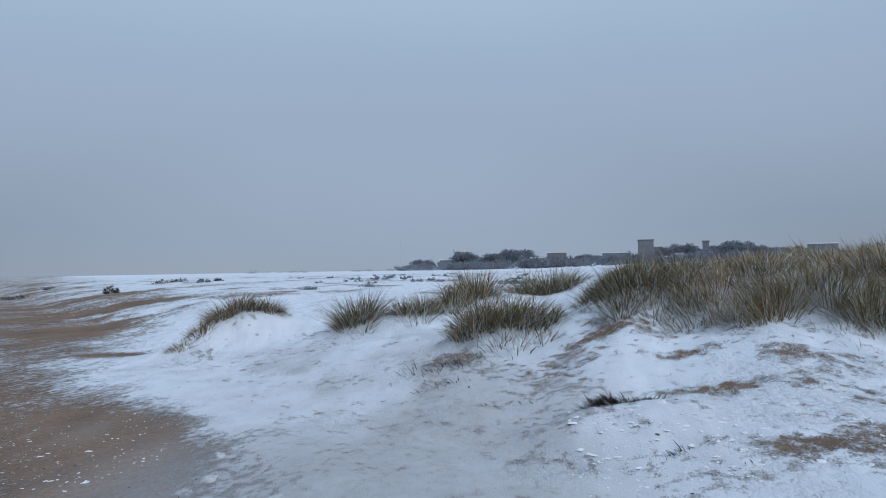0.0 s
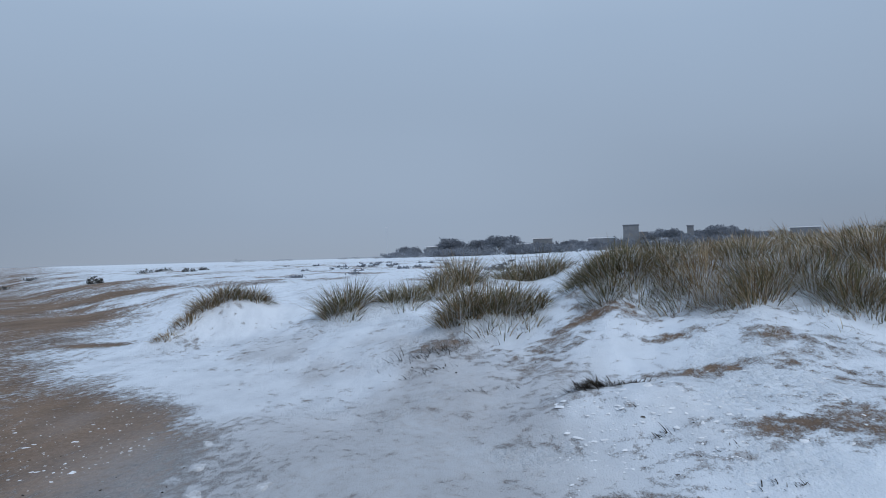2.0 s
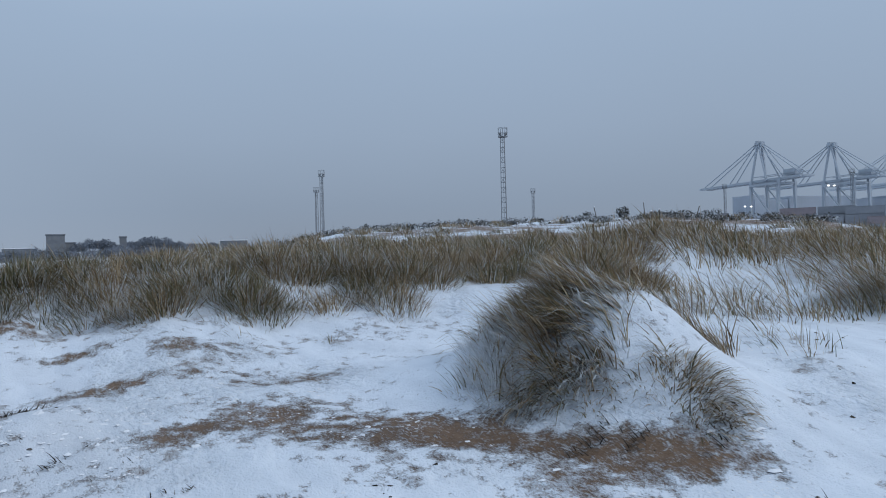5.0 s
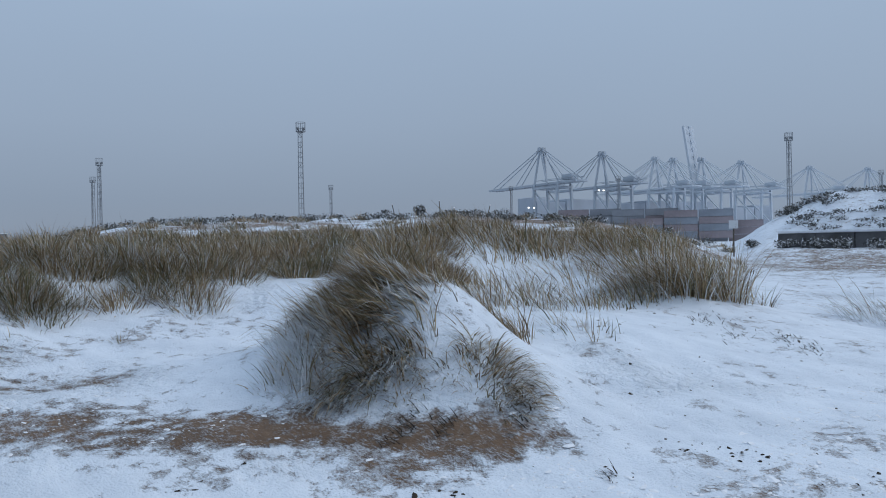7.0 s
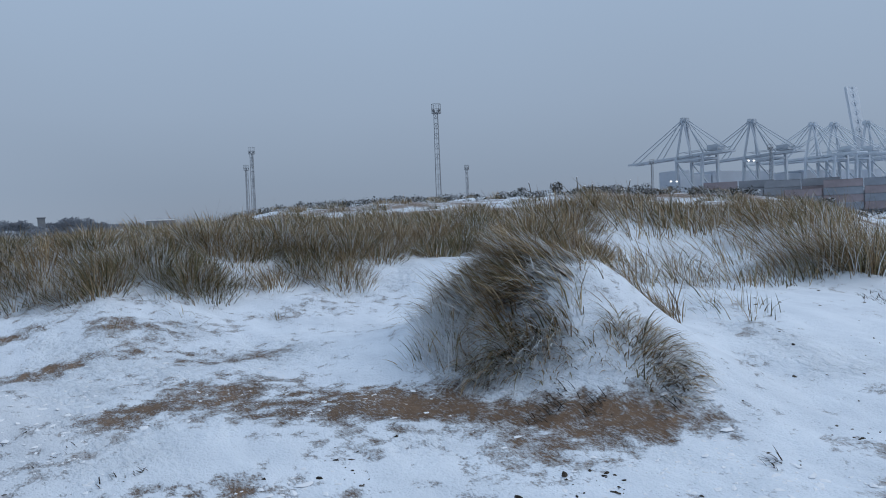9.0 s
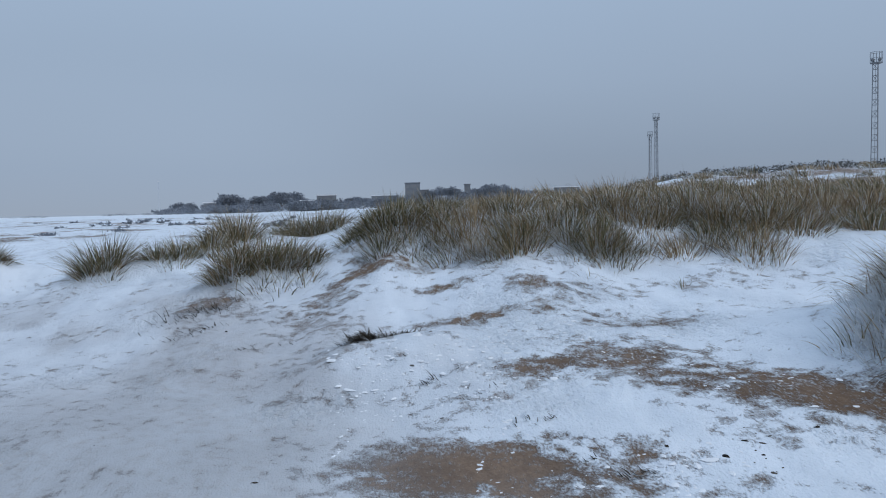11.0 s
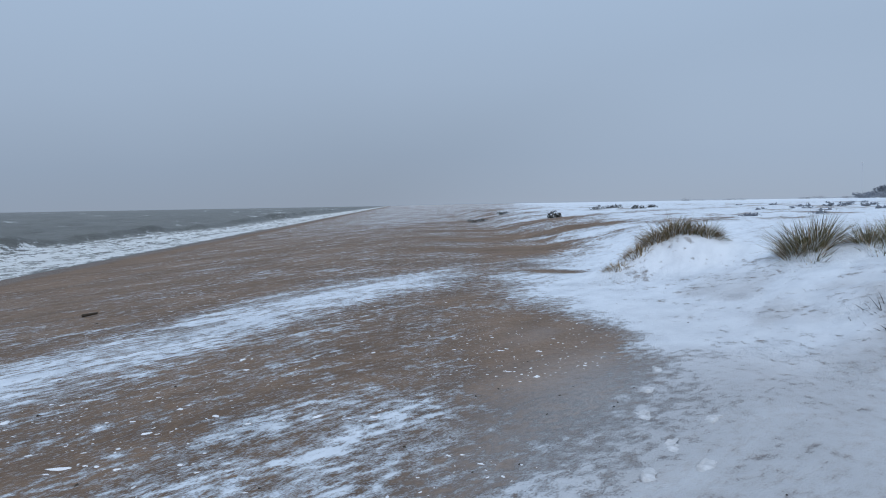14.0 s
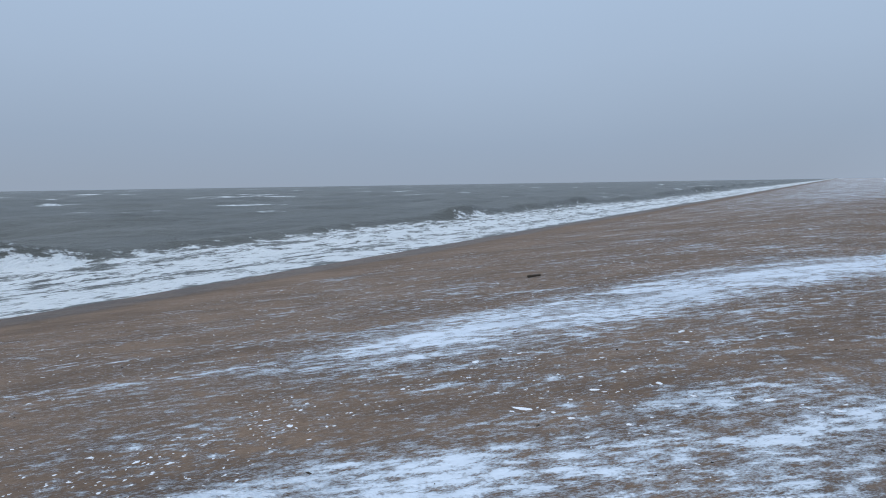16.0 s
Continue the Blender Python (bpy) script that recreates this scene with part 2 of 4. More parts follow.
def ground_material():
    m, t, b = material("sand_under_blown_snow")
    snow = t.nodes.new("ShaderNodeAttribute")
    snow.attribute_name = "snow"
    frost = t.nodes.new("ShaderNodeAttribute")
    frost.attribute_name = "frost"
    dune = t.nodes.new("ShaderNodeAttribute")
    dune.attribute_name = "dune"

    def either(a, b):
        n = t.nodes.new("ShaderNodeMix")
        t.links.new(dune.outputs["Fac"], n.inputs["Factor"])
        t.links.new(a, n.inputs["A"])
        t.links.new(b, n.inputs["B"])
        return n.outputs["Result"]
    streak = either(noise_of(t, 1.0, 7.0, (2.1, 0.6, 1), 0.62, turn=12), noise_of(t, 1.5, 6.0, (1.0, 0.8, 1), 0.6, turn=-35))
    grain = either(noise_of(t, 7.0, 5.0, (1.6, 0.75, 1), 0.65, turn=14), noise_of(t, 8.0, 5.0, (1.1, 0.8, 1), 0.6, turn=-35))
    fine = noise_of(t, 55.0, 3.0, (1.3, 0.8, 1), 0.6)
    big = noise_of(t, 0.35, 3.0)
    n = maths(t, "MULTIPLY_ADD", streak, 0.45, maths(t, "MULTIPLY_ADD", grain, 0.52, maths(t, "MULTIPLY", fine, 0.25)))
    level = maths(t, "ADD", snow.outputs["Fac"], maths(t, "MULTIPLY", maths(t, "SUBTRACT", n, 0.61), 3.2))
    white = smooth_between(t, level, 0.33, 0.72)
    dust_level = maths(t, "ADD", snow.outputs["Fac"], maths(t, "ADD", maths(t, "MULTIPLY", maths(t, "SUBTRACT", grain, 0.5), 1.5), maths(t, "MULTIPLY", maths(t, "SUBTRACT", noise_of(t, 38.0, 4.0, (1.5, 0.6, 1), 0.7, turn=12), 0.5), 2.2)))
    white = maths(t, "MAXIMUM", white, maths(t, "MULTIPLY", smooth_between(t, dust_level, 0.26, 0.85), 0.66))
    sand = ramp(t, noise_of(t, 22.0, 9.0, (1, 0.7, 1), 0.75), ((0.25, (0.138, 0.086, 0.056)), (0.5, (0.218, 0.143, 0.095)), (0.75, (0.34, 0.235, 0.160))))
    damp = ramp(t, maths(t, "MULTIPLY_ADD", noise_of(t, 1.3, 5.0, (1.6, 0.7, 1), turn=12), 0.6, maths(t, "MULTIPLY", big, 0.4)), ((0.38, (0.62, 0.60, 0.58)), (0.6, (1.0, 1.0, 1.0))))
    mul = t.nodes.new("ShaderNodeMix")
    mul.data_type, mul.blend_type = "RGBA", "MULTIPLY"
    mul.inputs["Factor"].default_value = 1.0
    t.links.new(sand, mul.inputs["A"])
    t.links.new(damp, mul.inputs["B"])
    snow_colour = ramp(t, noise_of(t, 2.2, 5.0, (1.5, 0.7, 1)), ((0.3, (0.645, 0.70, 0.775)), (0.6, (0.75, 0.805, 0.88))))
    icy = blend(t, maths(t, "MULTIPLY", frost.outputs["Fac"], maths(t, "MULTIPLY_ADD", smooth_between(t, maths(t, "ADD", grain, maths(t, "MULTIPLY", fine, 0.3)), 0.38, 0.72), 0.5, 0.42)), mul.outputs["Result"], (0.43, 0.445, 0.475))
    frost_cut = maths(t, "MULTIPLY", white, maths(t, "SUBTRACT", 1.0, maths(t, "MULTIPLY", frost.outputs["Fac"], maths(t, "SUBTRACT", 1.25, maths(t, "MULTIPLY", streak, 0.8)))))
    colour = blend(t, frost_cut, icy, snow_colour)
    b.inputs["Specular IOR Level"].default_value = 0.25
    wet = t.nodes.new("ShaderNodeAttribute")
    wet.attribute_name = "wet"
    t.links.new(maths(t, "MULTIPLY_ADD", wet.outputs["Fac"], -0.3, 0.75), b.inputs["Roughness"])
    soaked = t.nodes.new("ShaderNodeMix")
    soaked.data_type, soaked.blend_type = "RGBA", "MULTIPLY"
    t.links.new(wet.outputs["Fac"], soaked.inputs["Factor"])
    t.links.new(colour, soaked.inputs["A"])
    soaked.inputs["B"].default_value = (0.6, 0.58, 0.56, 1)
    t.links.new(soaked.outputs["Result"], b.inputs["Base Color"])
    lumps = smooth_between(t, noise_of(t, 16.0, 4.0, (1.2, 0.85, 1), 0.6), 0.35, 0.75)
    lumps = maths(t, "MULTIPLY", lumps, smooth_between(t, noise_of(t, 0.5, 3.0), 0.48, 0.66))
    height = maths(t, "ADD", maths(t, "MULTIPLY", maths(t, "MULTIPLY", white, lumps), 0.8), maths(t, "MULTIPLY", white, 0.55))
    height = maths(t, "ADD", height, maths(t, "ADD", maths(t, "MULTIPLY", grain, 0.6), maths(t, "MULTIPLY", fine, 0.35)))
    bump(t, b, height, 0.8, 0.045)
    return m


def sea_material():
    m, t, b = material("grey_winter_sea")
    foam = t.nodes.new("ShaderNodeAttribute")
    foam.attribute_name = "foam"
    lace = noise_of(t, 1.1, 7.0, (1.6, 0.6, 1), 0.68, turn=-37)
    fine = noise_of(t, 6.0, 4.0, (1.3, 0.6, 1), 0.6, turn=-37)
    level = maths(t, "ADD", foam.outputs["Fac"], maths(t, "MULTIPLY", maths(t, "SUBTRACT", maths(t, "MULTIPLY_ADD", lace, 0.75, maths(t, "MULTIPLY", fine, 0.25)), 0.5), 2.6))
    white = smooth_between(t, level, 0.40, 0.66)
    water = ramp(t, noise_of(t, 0.12, 4.0, (1, 0.4, 1), turn=-37), ((0.3, (0.095, 0.095, 0.085)), (0.7, (0.15, 0.148, 0.132))))
    colour = blend(t, white, water, (0.74, 0.76, 0.77))
    t.links.new(colour, b.inputs["Base Color"])
    rough = maths(t, "MULTIPLY_ADD", white, 0.4, 0.38)
    t.links.new(rough, b.inputs["Roughness"])
    b.inputs["Specular IOR Level"].default_value = 0.16
    bump(t, b, maths(t, "ADD", maths(t, "MULTIPLY", lace, 0.9), maths(t, "MULTIPLY", fine, 0.4)), 0.9, 0.35)
    return m


def leaf_material(name, stops, frost=0.0, rough=0.7):
    """Blades or twigs, each one a shade of its own; frost lies in patches."""
    m, t, b = material(name)
    geo = t.nodes.new("ShaderNodeNewGeometry")
    colour = ramp(t, geo.outputs["Random Per Island"], stops)
    if frost:
        patch = smooth_between(t, maths(t, "ADD", noise_of(t, 3.0, 4.0), maths(t, "MULTIPLY", geo.outputs["Random Per Island"], 0.25)), 0.80 - frost * 0.35, 0.92 - frost * 0.3)
        colour = blend(t, patch, colour, (0.66, 0.69, 0.73))
    t.links.new(colour, b.inputs["Base Color"])
    b.inputs["Roughness"].default_value = rough
    b.inputs["Specular IOR Level"].default_value = 0.2
    thin = t.nodes.new("ShaderNodeBsdfTranslucent")
    t.links.new(colour, thin.inputs["Color"])
    both = t.nodes.new("ShaderNodeMixShader")
    both.inputs["Fac"].default_value = 0.3
    t.links.new(b.outputs[0], both.inputs[1])
    t.links.new(thin.outputs[0], both.inputs[2])
    t.links.new(both.outputs[0], t.nodes["Material Output"].inputs["Surface"])
    return m


def plain_material(name, colour, rough=0.7, spread=0.25, scale=3.0, metal=0.0):
    m, t, b = material(name)
    n = noise_of(t, scale, 5.0)
    low, high = tuple(c * (1 - spread) for c in colour), tuple(min(1, c * (1 + spread)) for c in colour)
    t.links.new(ramp(t, n, ((0.3, low), (0.7, high))), b.inputs["Base Color"])
    b.inputs["Roughness"].default_value = rough
    b.inputs["Metallic"].default_value = metal
    bump(t, b, n, 0.15, 0.02)
    return m


GROUND = ground_material()
SEA = sea_material()
GREEN = leaf_material("green_marram", ((0.0, (0.058, 0.054, 0.029)), (0.5, (0.150, 0.136, 0.072)), (1.0, (0.31, 0.28, 0.170))), 0.16)
DRY = leaf_material("dry_marram", ((0.0, (0.12, 0.080, 0.046)), (0.5, (0.32, 0.232, 0.138)), (1.0, (0.62, 0.51, 0.36))), 0.2)
RIMED = leaf_material("rimed_marram", ((0.0, (0.56, 0.57, 0.58)), (0.5, (0.74, 0.76, 0.79)), (1.0, (0.83, 0.86, 0.89))), 0.5)
TWIG = leaf_material("dark_twig", ((0.0, (0.03, 0.026, 0.022)), (1.0, (0.085, 0.065, 0.048))), 0.3)
SNOW = plain_material("packed_snow", (0.78, 0.80, 0.84), 0.8, 0.06, 6.0)


# ---- building helpers ----
def quick_mesh(name, verts, quads, tris, mat, smooth=False):
    """A mesh from arrays of points, four-cornered and three-cornered faces."""
    me = bpy.data.meshes.new(name)
    nq, nt = len(quads), len(tris)
    me.vertices.add(len(verts))
    me.vertices.foreach_set("co", np.asarray(verts, np.float32).ravel())
    me.loops.add(nq * 4 + nt * 3)
    index = np.concatenate([np.asarray(quads, np.int32).ravel(), np.asarray(tris, np.int32).ravel()]) if nt else np.asarray(quads, np.int32).ravel()
    me.loops.foreach_set("vertex_index", index)
    me.polygons.add(nq + nt)
    start = np.concatenate([np.arange(nq) * 4, nq * 4 + np.arange(nt) * 3]).astype(np.int32)
    me.polygons.foreach_set("loop_start", start)
    me.polygons.foreach_set("loop_total", np.concatenate([np.full(nq, 4), np.full(nt, 3)]).astype(np.int32))
    me.materials.append(mat)
    me.polygons.foreach_set("use_smooth", np.full(nq + nt, smooth))
    me.update(calc_edges=True)
    return me


def part_mesh(name, me, parent, label=""):
    ob = new(name, me)
    ob.parent = parent
    return tagged(ob, label)


def part(name, bm, mat, parent, label=""):
    me = bpy.data.meshes.new(name)
    bm.to_mesh(me)
    bm.free()
    me.materials.append(mat)
    return part_mesh(name, me, parent, label)


def bar(bm, a, b, wide, deep=None):
    """A straight bar from a to b with a rectangular section."""
    a, b = Vector(a), Vector(b)
    way = b - a
    m = Matrix.Translation((a + b) / 2) @ way.to_track_quat("Z", "Y").to_matrix().to_4x4() @ Matrix.Diagonal((wide, deep or wide, way.length, 1))
    bmesh.ops.create_cube(bm, size=1.0, matrix=m)


def box(bm, centre, size):
    bmesh.ops.create_cube(bm, size=1.0, matrix=Matrix.Translation(centre) @ Matrix.Diagonal((*size, 1)))


def thing(name, place, label, category, group="", turn=0.0):
    ob = new(name)
    ob.empty_display_size = 0.2
    ob.matrix_world = pose(*place, 0, 0, turn)
    return tagged(ob, label, category, group)


def set_floats(me, name, values):
    me.attributes.new(name, "FLOAT", "POINT").data.foreach_set("value", np.asarray(values, np.float32))


# ---- the ground, one sheet from underfoot to the horizon ----
def build_ground():
    radii = [0.0, 0.4, 0.8, 1.2, 1.6, 1.9]
    while radii[-1] < 4500:
        r = radii[-1]
        radii.append(r * (1.0095 if r < 14 else 1.014 if r < 45 else 1.03 if r < 500 else 1.12))
    radii = np.array(radii[1:])
    bearings = np.concatenate([np.arange(-112, 106, 0.4), np.arange(106, 248, 2.0)])
    rr, bb = np.meshgrid(radii, np.radians(bearings), indexing="ij")
    x, y = rr * np.sin(bb), rr * np.cos(bb)
    z = ground_height(x, y)
    nr, nb = x.shape
    verts = np.concatenate([[[0, 0, float(ground_height(0.0, 0.0))]], np.stack([x, y, z], -1).reshape(-1, 3)])
    i, j = np.meshgrid(np.arange(nr - 1), np.arange(nb), indexing="ij")
    k = (j + 1) % nb
    quads = np.stack([1 + i * nb + j, 1 + i * nb + k, 1 + (i + 1) * nb + k, 1 + (i + 1) * nb + j], -1).reshape(-1, 4)
    j = np.arange(nb)
    tris = np.stack([np.zeros(nb, int), 1 + (j + 1) % nb, 1 + j], -1)
    me = quick_mesh("ground", verts, quads, tris, GROUND, True)
    cover, frost = snow_cover(verts[:, 0], verts[:, 1])
    set_floats(me, "snow", cover)
    set_floats(me, "frost", frost)
    s, v, w, *_ = coords(verts[:, 0], verts[:, 1])
    set_floats(me, "dune", step(1.6, 3.6, w))
    set_floats(me, "wet", step(13.9, 15.0, s + 1.6 * (fbm(v * 0.12, v * 0 + 3, 3) - 0.5)))
    return tagged(new("ground", me), "sand and dunes under patchy wind-blown snow", "ground", kind="structure")


def build_sea():
    s = [12.5]
    while s[-1] < 4200:
        s.append(s[-1] + (0.22 if s[-1] < 45 else 0.22 + (s[-1] - 45) * 0.03))
    s = np.array(s)
    v = [0.0]
    while v[-1] < 4200:
        v.append(v[-1] + 0.3 + max(0, v[-1] - 40) * 0.02)
    v = np.array(sorted({-q for q in v if q < 300} | set(v)))
    ss, vv = np.meshgrid(s, v, indexing="ij")
    wob = 5.0 * (fbm(vv * 0.045, ss * 0 + 2.0, 3) - 0.5)
    out = ss - SHORE
    swell = 0.22 * np.sin((out + wob * 2.2) * 2 * np.pi / 11.5) * step(9, 22, out) + 1.5 * (fbm(ss * 0.16, vv * 0.05, 5) - 0.5) * step(8, 25, out)
    crest = 10.5 + wob * 1.1 + 0.02 * vv
    high = (0.25 + 0.55 * step(0.35, 0.7, fbm(vv * 0.07 + 5, vv * 0 + 1.0, 3)))
    face = out - crest
    breaker = 1.5 * high * np.where(face < 0, np.exp(-(face / 0.75) ** 2), np.exp(-(face / 2.2) ** 2))
    low = 0.28 * np.exp(-((out - 5.2 - wob * 0.8) / 0.8) ** 2) * step(0.3, 0.7, fbm(vv * 0.12, vv * 0 + 7.0, 3))
    churn = 0.22 * (fbm(ss * 1.3, vv * 0.8, 4) - 0.5) * step(1, 6, out) * (1 - step(14, 24, out))
    z = SEA_LEVEL + swell + breaker + low + churn - 0.10 * (1 - step(-3.5, 2.0, out))
    z = z - 0.25 * (1 - step(-3.5, -0.6, out - wob * 0.35))
    foam = 0.67 * step(-0.8, 1.2, out - wob * 0.35) * (1 - step(8, 12.5, out - wob)) + 0.42 * np.exp(-((face + 0.9) / 1.5) ** 2) * high
    foam = foam - 0.5 * np.exp(-((face - 1.3) / 1.3) ** 2) - 0.16 * np.exp(-((out - 7.8 - wob) / 0.9) ** 2) - 0.14 * np.exp(-((out - 3.0 - wob * 0.7) / 0.8) ** 2)
    foam = np.maximum(foam, 0.85 * np.exp(-((out - wob * 0.35 + 0.7) / 0.22) ** 2))
    caps = step(0.66, 0.76, fbm(ss * 0.10 + 3, vv * 0.035, 4)) * step(16, 30, out) * 0.62
    foam = np.clip(np.maximum(foam, caps), 0, 1)
    x, y = -0.7965 * ss - 0.6046 * vv, -0.6046 * ss + 0.7965 * vv
    ns, nv = x.shape
    i, j = np.meshgrid(np.arange(ns - 1), np.arange(nv - 1), indexing="ij")
    quads = np.stack([i * nv + j, (i + 1) * nv + j, (i + 1) * nv + j + 1, i * nv + j + 1], -1).reshape(-1, 4)[:, ::-1]
    me = quick_mesh("water", np.stack([x, y, z], -1).reshape(-1, 3), quads, np.zeros((0, 3), int), SEA, True)
    set_floats(me, "foam", foam.ravel())
    return tagged(new("water", me), "grey winter sea with white foaming breakers", "sea", kind="structure")


build_ground()
build_sea()


# ---- marram grass ----
def blades(name, roots, head, tilt, bend, length, width, mat, rng):
    """Tapered, curved strips: roots n x 3; head: the way each leans; tilt from upright at the root, and bend to the tip, in radians."""
    n = len(roots)
    rows = 4
    u = np.linspace(0, 1, rows)
    out = np.stack([np.sin(head), np.cos(head), np.zeros(n)], -1)
    twist = head + np.pi / 2 + rng.normal(0, 0.7, n)
    side = np.stack([np.sin(twist), np.cos(twist), rng.normal(0, 0.15, n)], -1)
    p = roots.copy()
    verts = np.empty((n, 2 * rows - 1, 3))
    for k in range(rows):
        w = (width * (1.0, 0.9, 0.6, 0.0)[k])[:, None] * 0.5
        if k < rows - 1:
            verts[:, 2 * k], verts[:, 2 * k + 1] = p - side * w, p + side * w
        else:
            verts[:, 2 * k] = p
        a = tilt + bend * (u[k] + 0.5 / (rows - 1))
        p = p + (length / (rows - 1))[:, None] * (np.sin(a)[:, None] * out + np.cos(a)[:, None] * np.array([0, 0, 1.0]))
    at = np.arange(n)[:, None] * (2 * rows - 1)
    quads = np.concatenate([at + np.array([[2 * k, 2 * k + 1, 2 * k + 3, 2 * k + 2]]) for k in range(rows - 2)])
    tris = at + np.array([[2 * rows - 4, 2 * rows - 3, 2 * rows - 2]])
    return quick_mesh(name, verts.reshape(-1, 3), quads, tris, mat)


def tuft_arrays(x, y, base, radius, height, count, rng, seed, frost, dry, lean, lean_to, splay, squash, thick, droop):
    """Roots, headings, tilts, bends, lengths, widths and kinds (0 green, 1 dry, 2 rimed) of a tussock's blades, from x, y, base."""
    d = radius * np.sqrt(rng.random(count)) * (0.75 + 0.5 * rng.random(count))
    phi = rng.random(count) * 2 * np.pi
    ox, oy = d * np.sin(phi), d * np.cos(phi) * squash
    ragged = 0.5 + 1.0 * fbm((x + ox) * 2.2 + seed, (y + oy) * 2.2, 2)
    root = np.stack([ox, oy, ground_height(x + ox, y + oy) - base - 0.03], -1)
    lx, ly = lean * math.sin(radians(lean_to)), lean * math.cos(radians(lean_to))
    gx, gy = splay * ox / radius + lx + rng.normal(0, 0.2, count), splay * oy / radius + ly + rng.normal(0, 0.2, count)
    lock = fbm(ox * 5.5 + seed, oy * 5.5 + 31.0, 2) - 0.5
    other = fbm(ox * 5.5 + 77.0, oy * 5.5 + seed, 2) - 0.5
    gx, gy = gx + 1.3 * lock, gy + 1.3 * other
    head, tilt = np.arctan2(gx, gy), np.clip(np.hypot(gx, gy) * 0.62, 0.03, 1.25)
    bend = np.clip(rng.normal(droop, 0.3, count) + 0.25 * tilt, 0.05, 1.9)
    length = height * (0.45 + 0.6 * rng.random(count) + 0.35 * rng.random(count) ** 6) * ragged * (1.0 - 0.22 * np.clip(d / radius, 0, 1))
    width = thick * (0.7 + 0.7 * rng.random(count))
    windward = np.clip((ox * -0.75 + oy * 0.45) / radius, -0.4, 1)
    p_frost = np.clip(frost + 0.04 + 0.9 * frost * windward, 0, 0.95)
    kinds = np.where(rng.random(count) < p_frost, 2, np.where(rng.random(count) < dry, 1, 0))
    return root, head, tilt, bend, np.where(kinds == 2, length * 0.8, length), width, kinds


FOLIAGE = (("green_foliage", GREEN, "olive green blades"), ("dry_foliage", DRY, "straw brown blades"), ("rimed_foliage", RIMED, "blades white with rime"))


def grass_clump(x, y, radius, height, count, seed, frost=0.2, dry=0.5, lean=0.35, lean_to=-60.0, splay=0.9, label="", squash=1.0, thick=0.0065, droop=0.55, group="marram tussocks on the dunes"):
    """One tussock: blades rooted in the sand round x, y, splaying outwards and leaning with the wind."""
    rng = np.random.default_rng(seed)
    base = float(ground_height(x, y))
    ob = thing("tussock", (x, y, base), label or "olive and straw marram grass tussock, rimed with snow", "tussock", group)
    *shape, kinds = tuft_arrays(x, y, base, radius, height, count, rng, seed, frost, dry, lean, lean_to, splay, squash, thick, droop)
    for k, (name, mat, text) in enumerate(FOLIAGE):
        on = kinds == k
        if on.sum() > 3:
            part_mesh(name, blades(name, *(q[on] for q in shape), mat, rng), ob, text)["kind"] = "stuff"
    return ob


def clump_at(bearing, r, *rest, **more):
    x, y = polar(bearing, r)
    return grass_clump(x, y, *rest, **more)


# the tussocks that stand alone on the open snow
LOW = "low brown marram along the crest of a snow hump"
for k, (b, r, rad, tall, count, dry) in enumerate(((-16.2, 15.5, 0.34, 0.50, 620, 0.7), (-14.9, 15.5, 0.32, 0.48, 560, 0.5), (-13.5, 15.4, 0.26, 0.38, 380, 0.6), (-17.4, 15.3, 0.26, 0.42, 380, 0.85), (-18.8, 15.1, 0.24, 0.32, 240, 0.9), (-20.2, 14.8, 0.22, 0.28, 180, 0.95))):
    clump_at(b, r, rad, tall, count, 11 + k, frost=0.06, dry=dry, lean=0.35, lean_to=-110 if b < -15.5 else 80, splay=1.3, droop=0.7, squash=0.7, thick=0.012, label=LOW)
DOME = "round olive marram tussock, its foot rimed with snow"
for k, (b, r, rad, tall, count, frost, dry) in enumerate((
        (-7.0, 14.0, 0.38, 0.84, 900, 0.10, 0.3), (-8.1, 13.7, 0.22, 0.44, 260, 0.25, 0.5), (-3.4, 14.3, 0.36, 0.56, 620, 0.12, 0.3), (-1.8, 14.6, 0.42, 0.66, 800, 0.10, 0.3),
        (0.4, 15.6, 0.44, 0.66, 700, 0.08, 0.4), (2.2, 16.4, 0.52, 0.92, 1000, 0.05, 0.6), (1.4, 10.3, 0.26, 0.50, 480, 0.15, 0.65), (2.6, 10.5, 0.34, 0.62, 800, 0.12, 0.5),
        (4.2, 10.6, 0.42, 0.74, 1100, 0.10, 0.4), (6.0, 10.6, 0.36, 0.60, 760, 0.18, 0.4), (7.6, 10.4, 0.26, 0.42, 360, 0.3, 0.4),
        (6.8, 17.4, 0.58, 0.72, 760, 0.08, 0.4), (8.2, 17.3, 0.5, 0.74, 700, 0.08, 0.45), (9.6, 17.2, 0.5, 0.58, 560, 0.12, 0.4))):
    clump_at(b, r, rad, tall, count, 140 + k, frost=frost, dry=dry, lean=0.1, splay=1.45, droop=0.40, thick=0.0115, label=DOME)
# white blades standing in the drift at their feet
for k, (b, r, rad) in enumerate(((3.6, 9.95, 0.3), (5.4, 9.9, 0.34), (7.2, 9.9, 0.25), (-6.8, 13.4, 0.25), (-2.4, 13.8, 0.35), (0.2, 14.6, 0.3))):
    clump_at(b, r, rad, 0.34, 170, 170 + k, frost=0.75, dry=0.4, lean=0.15, splay=1.3, droop=0.4, thick=0.012, label="rimed marram blades standing in a drift")


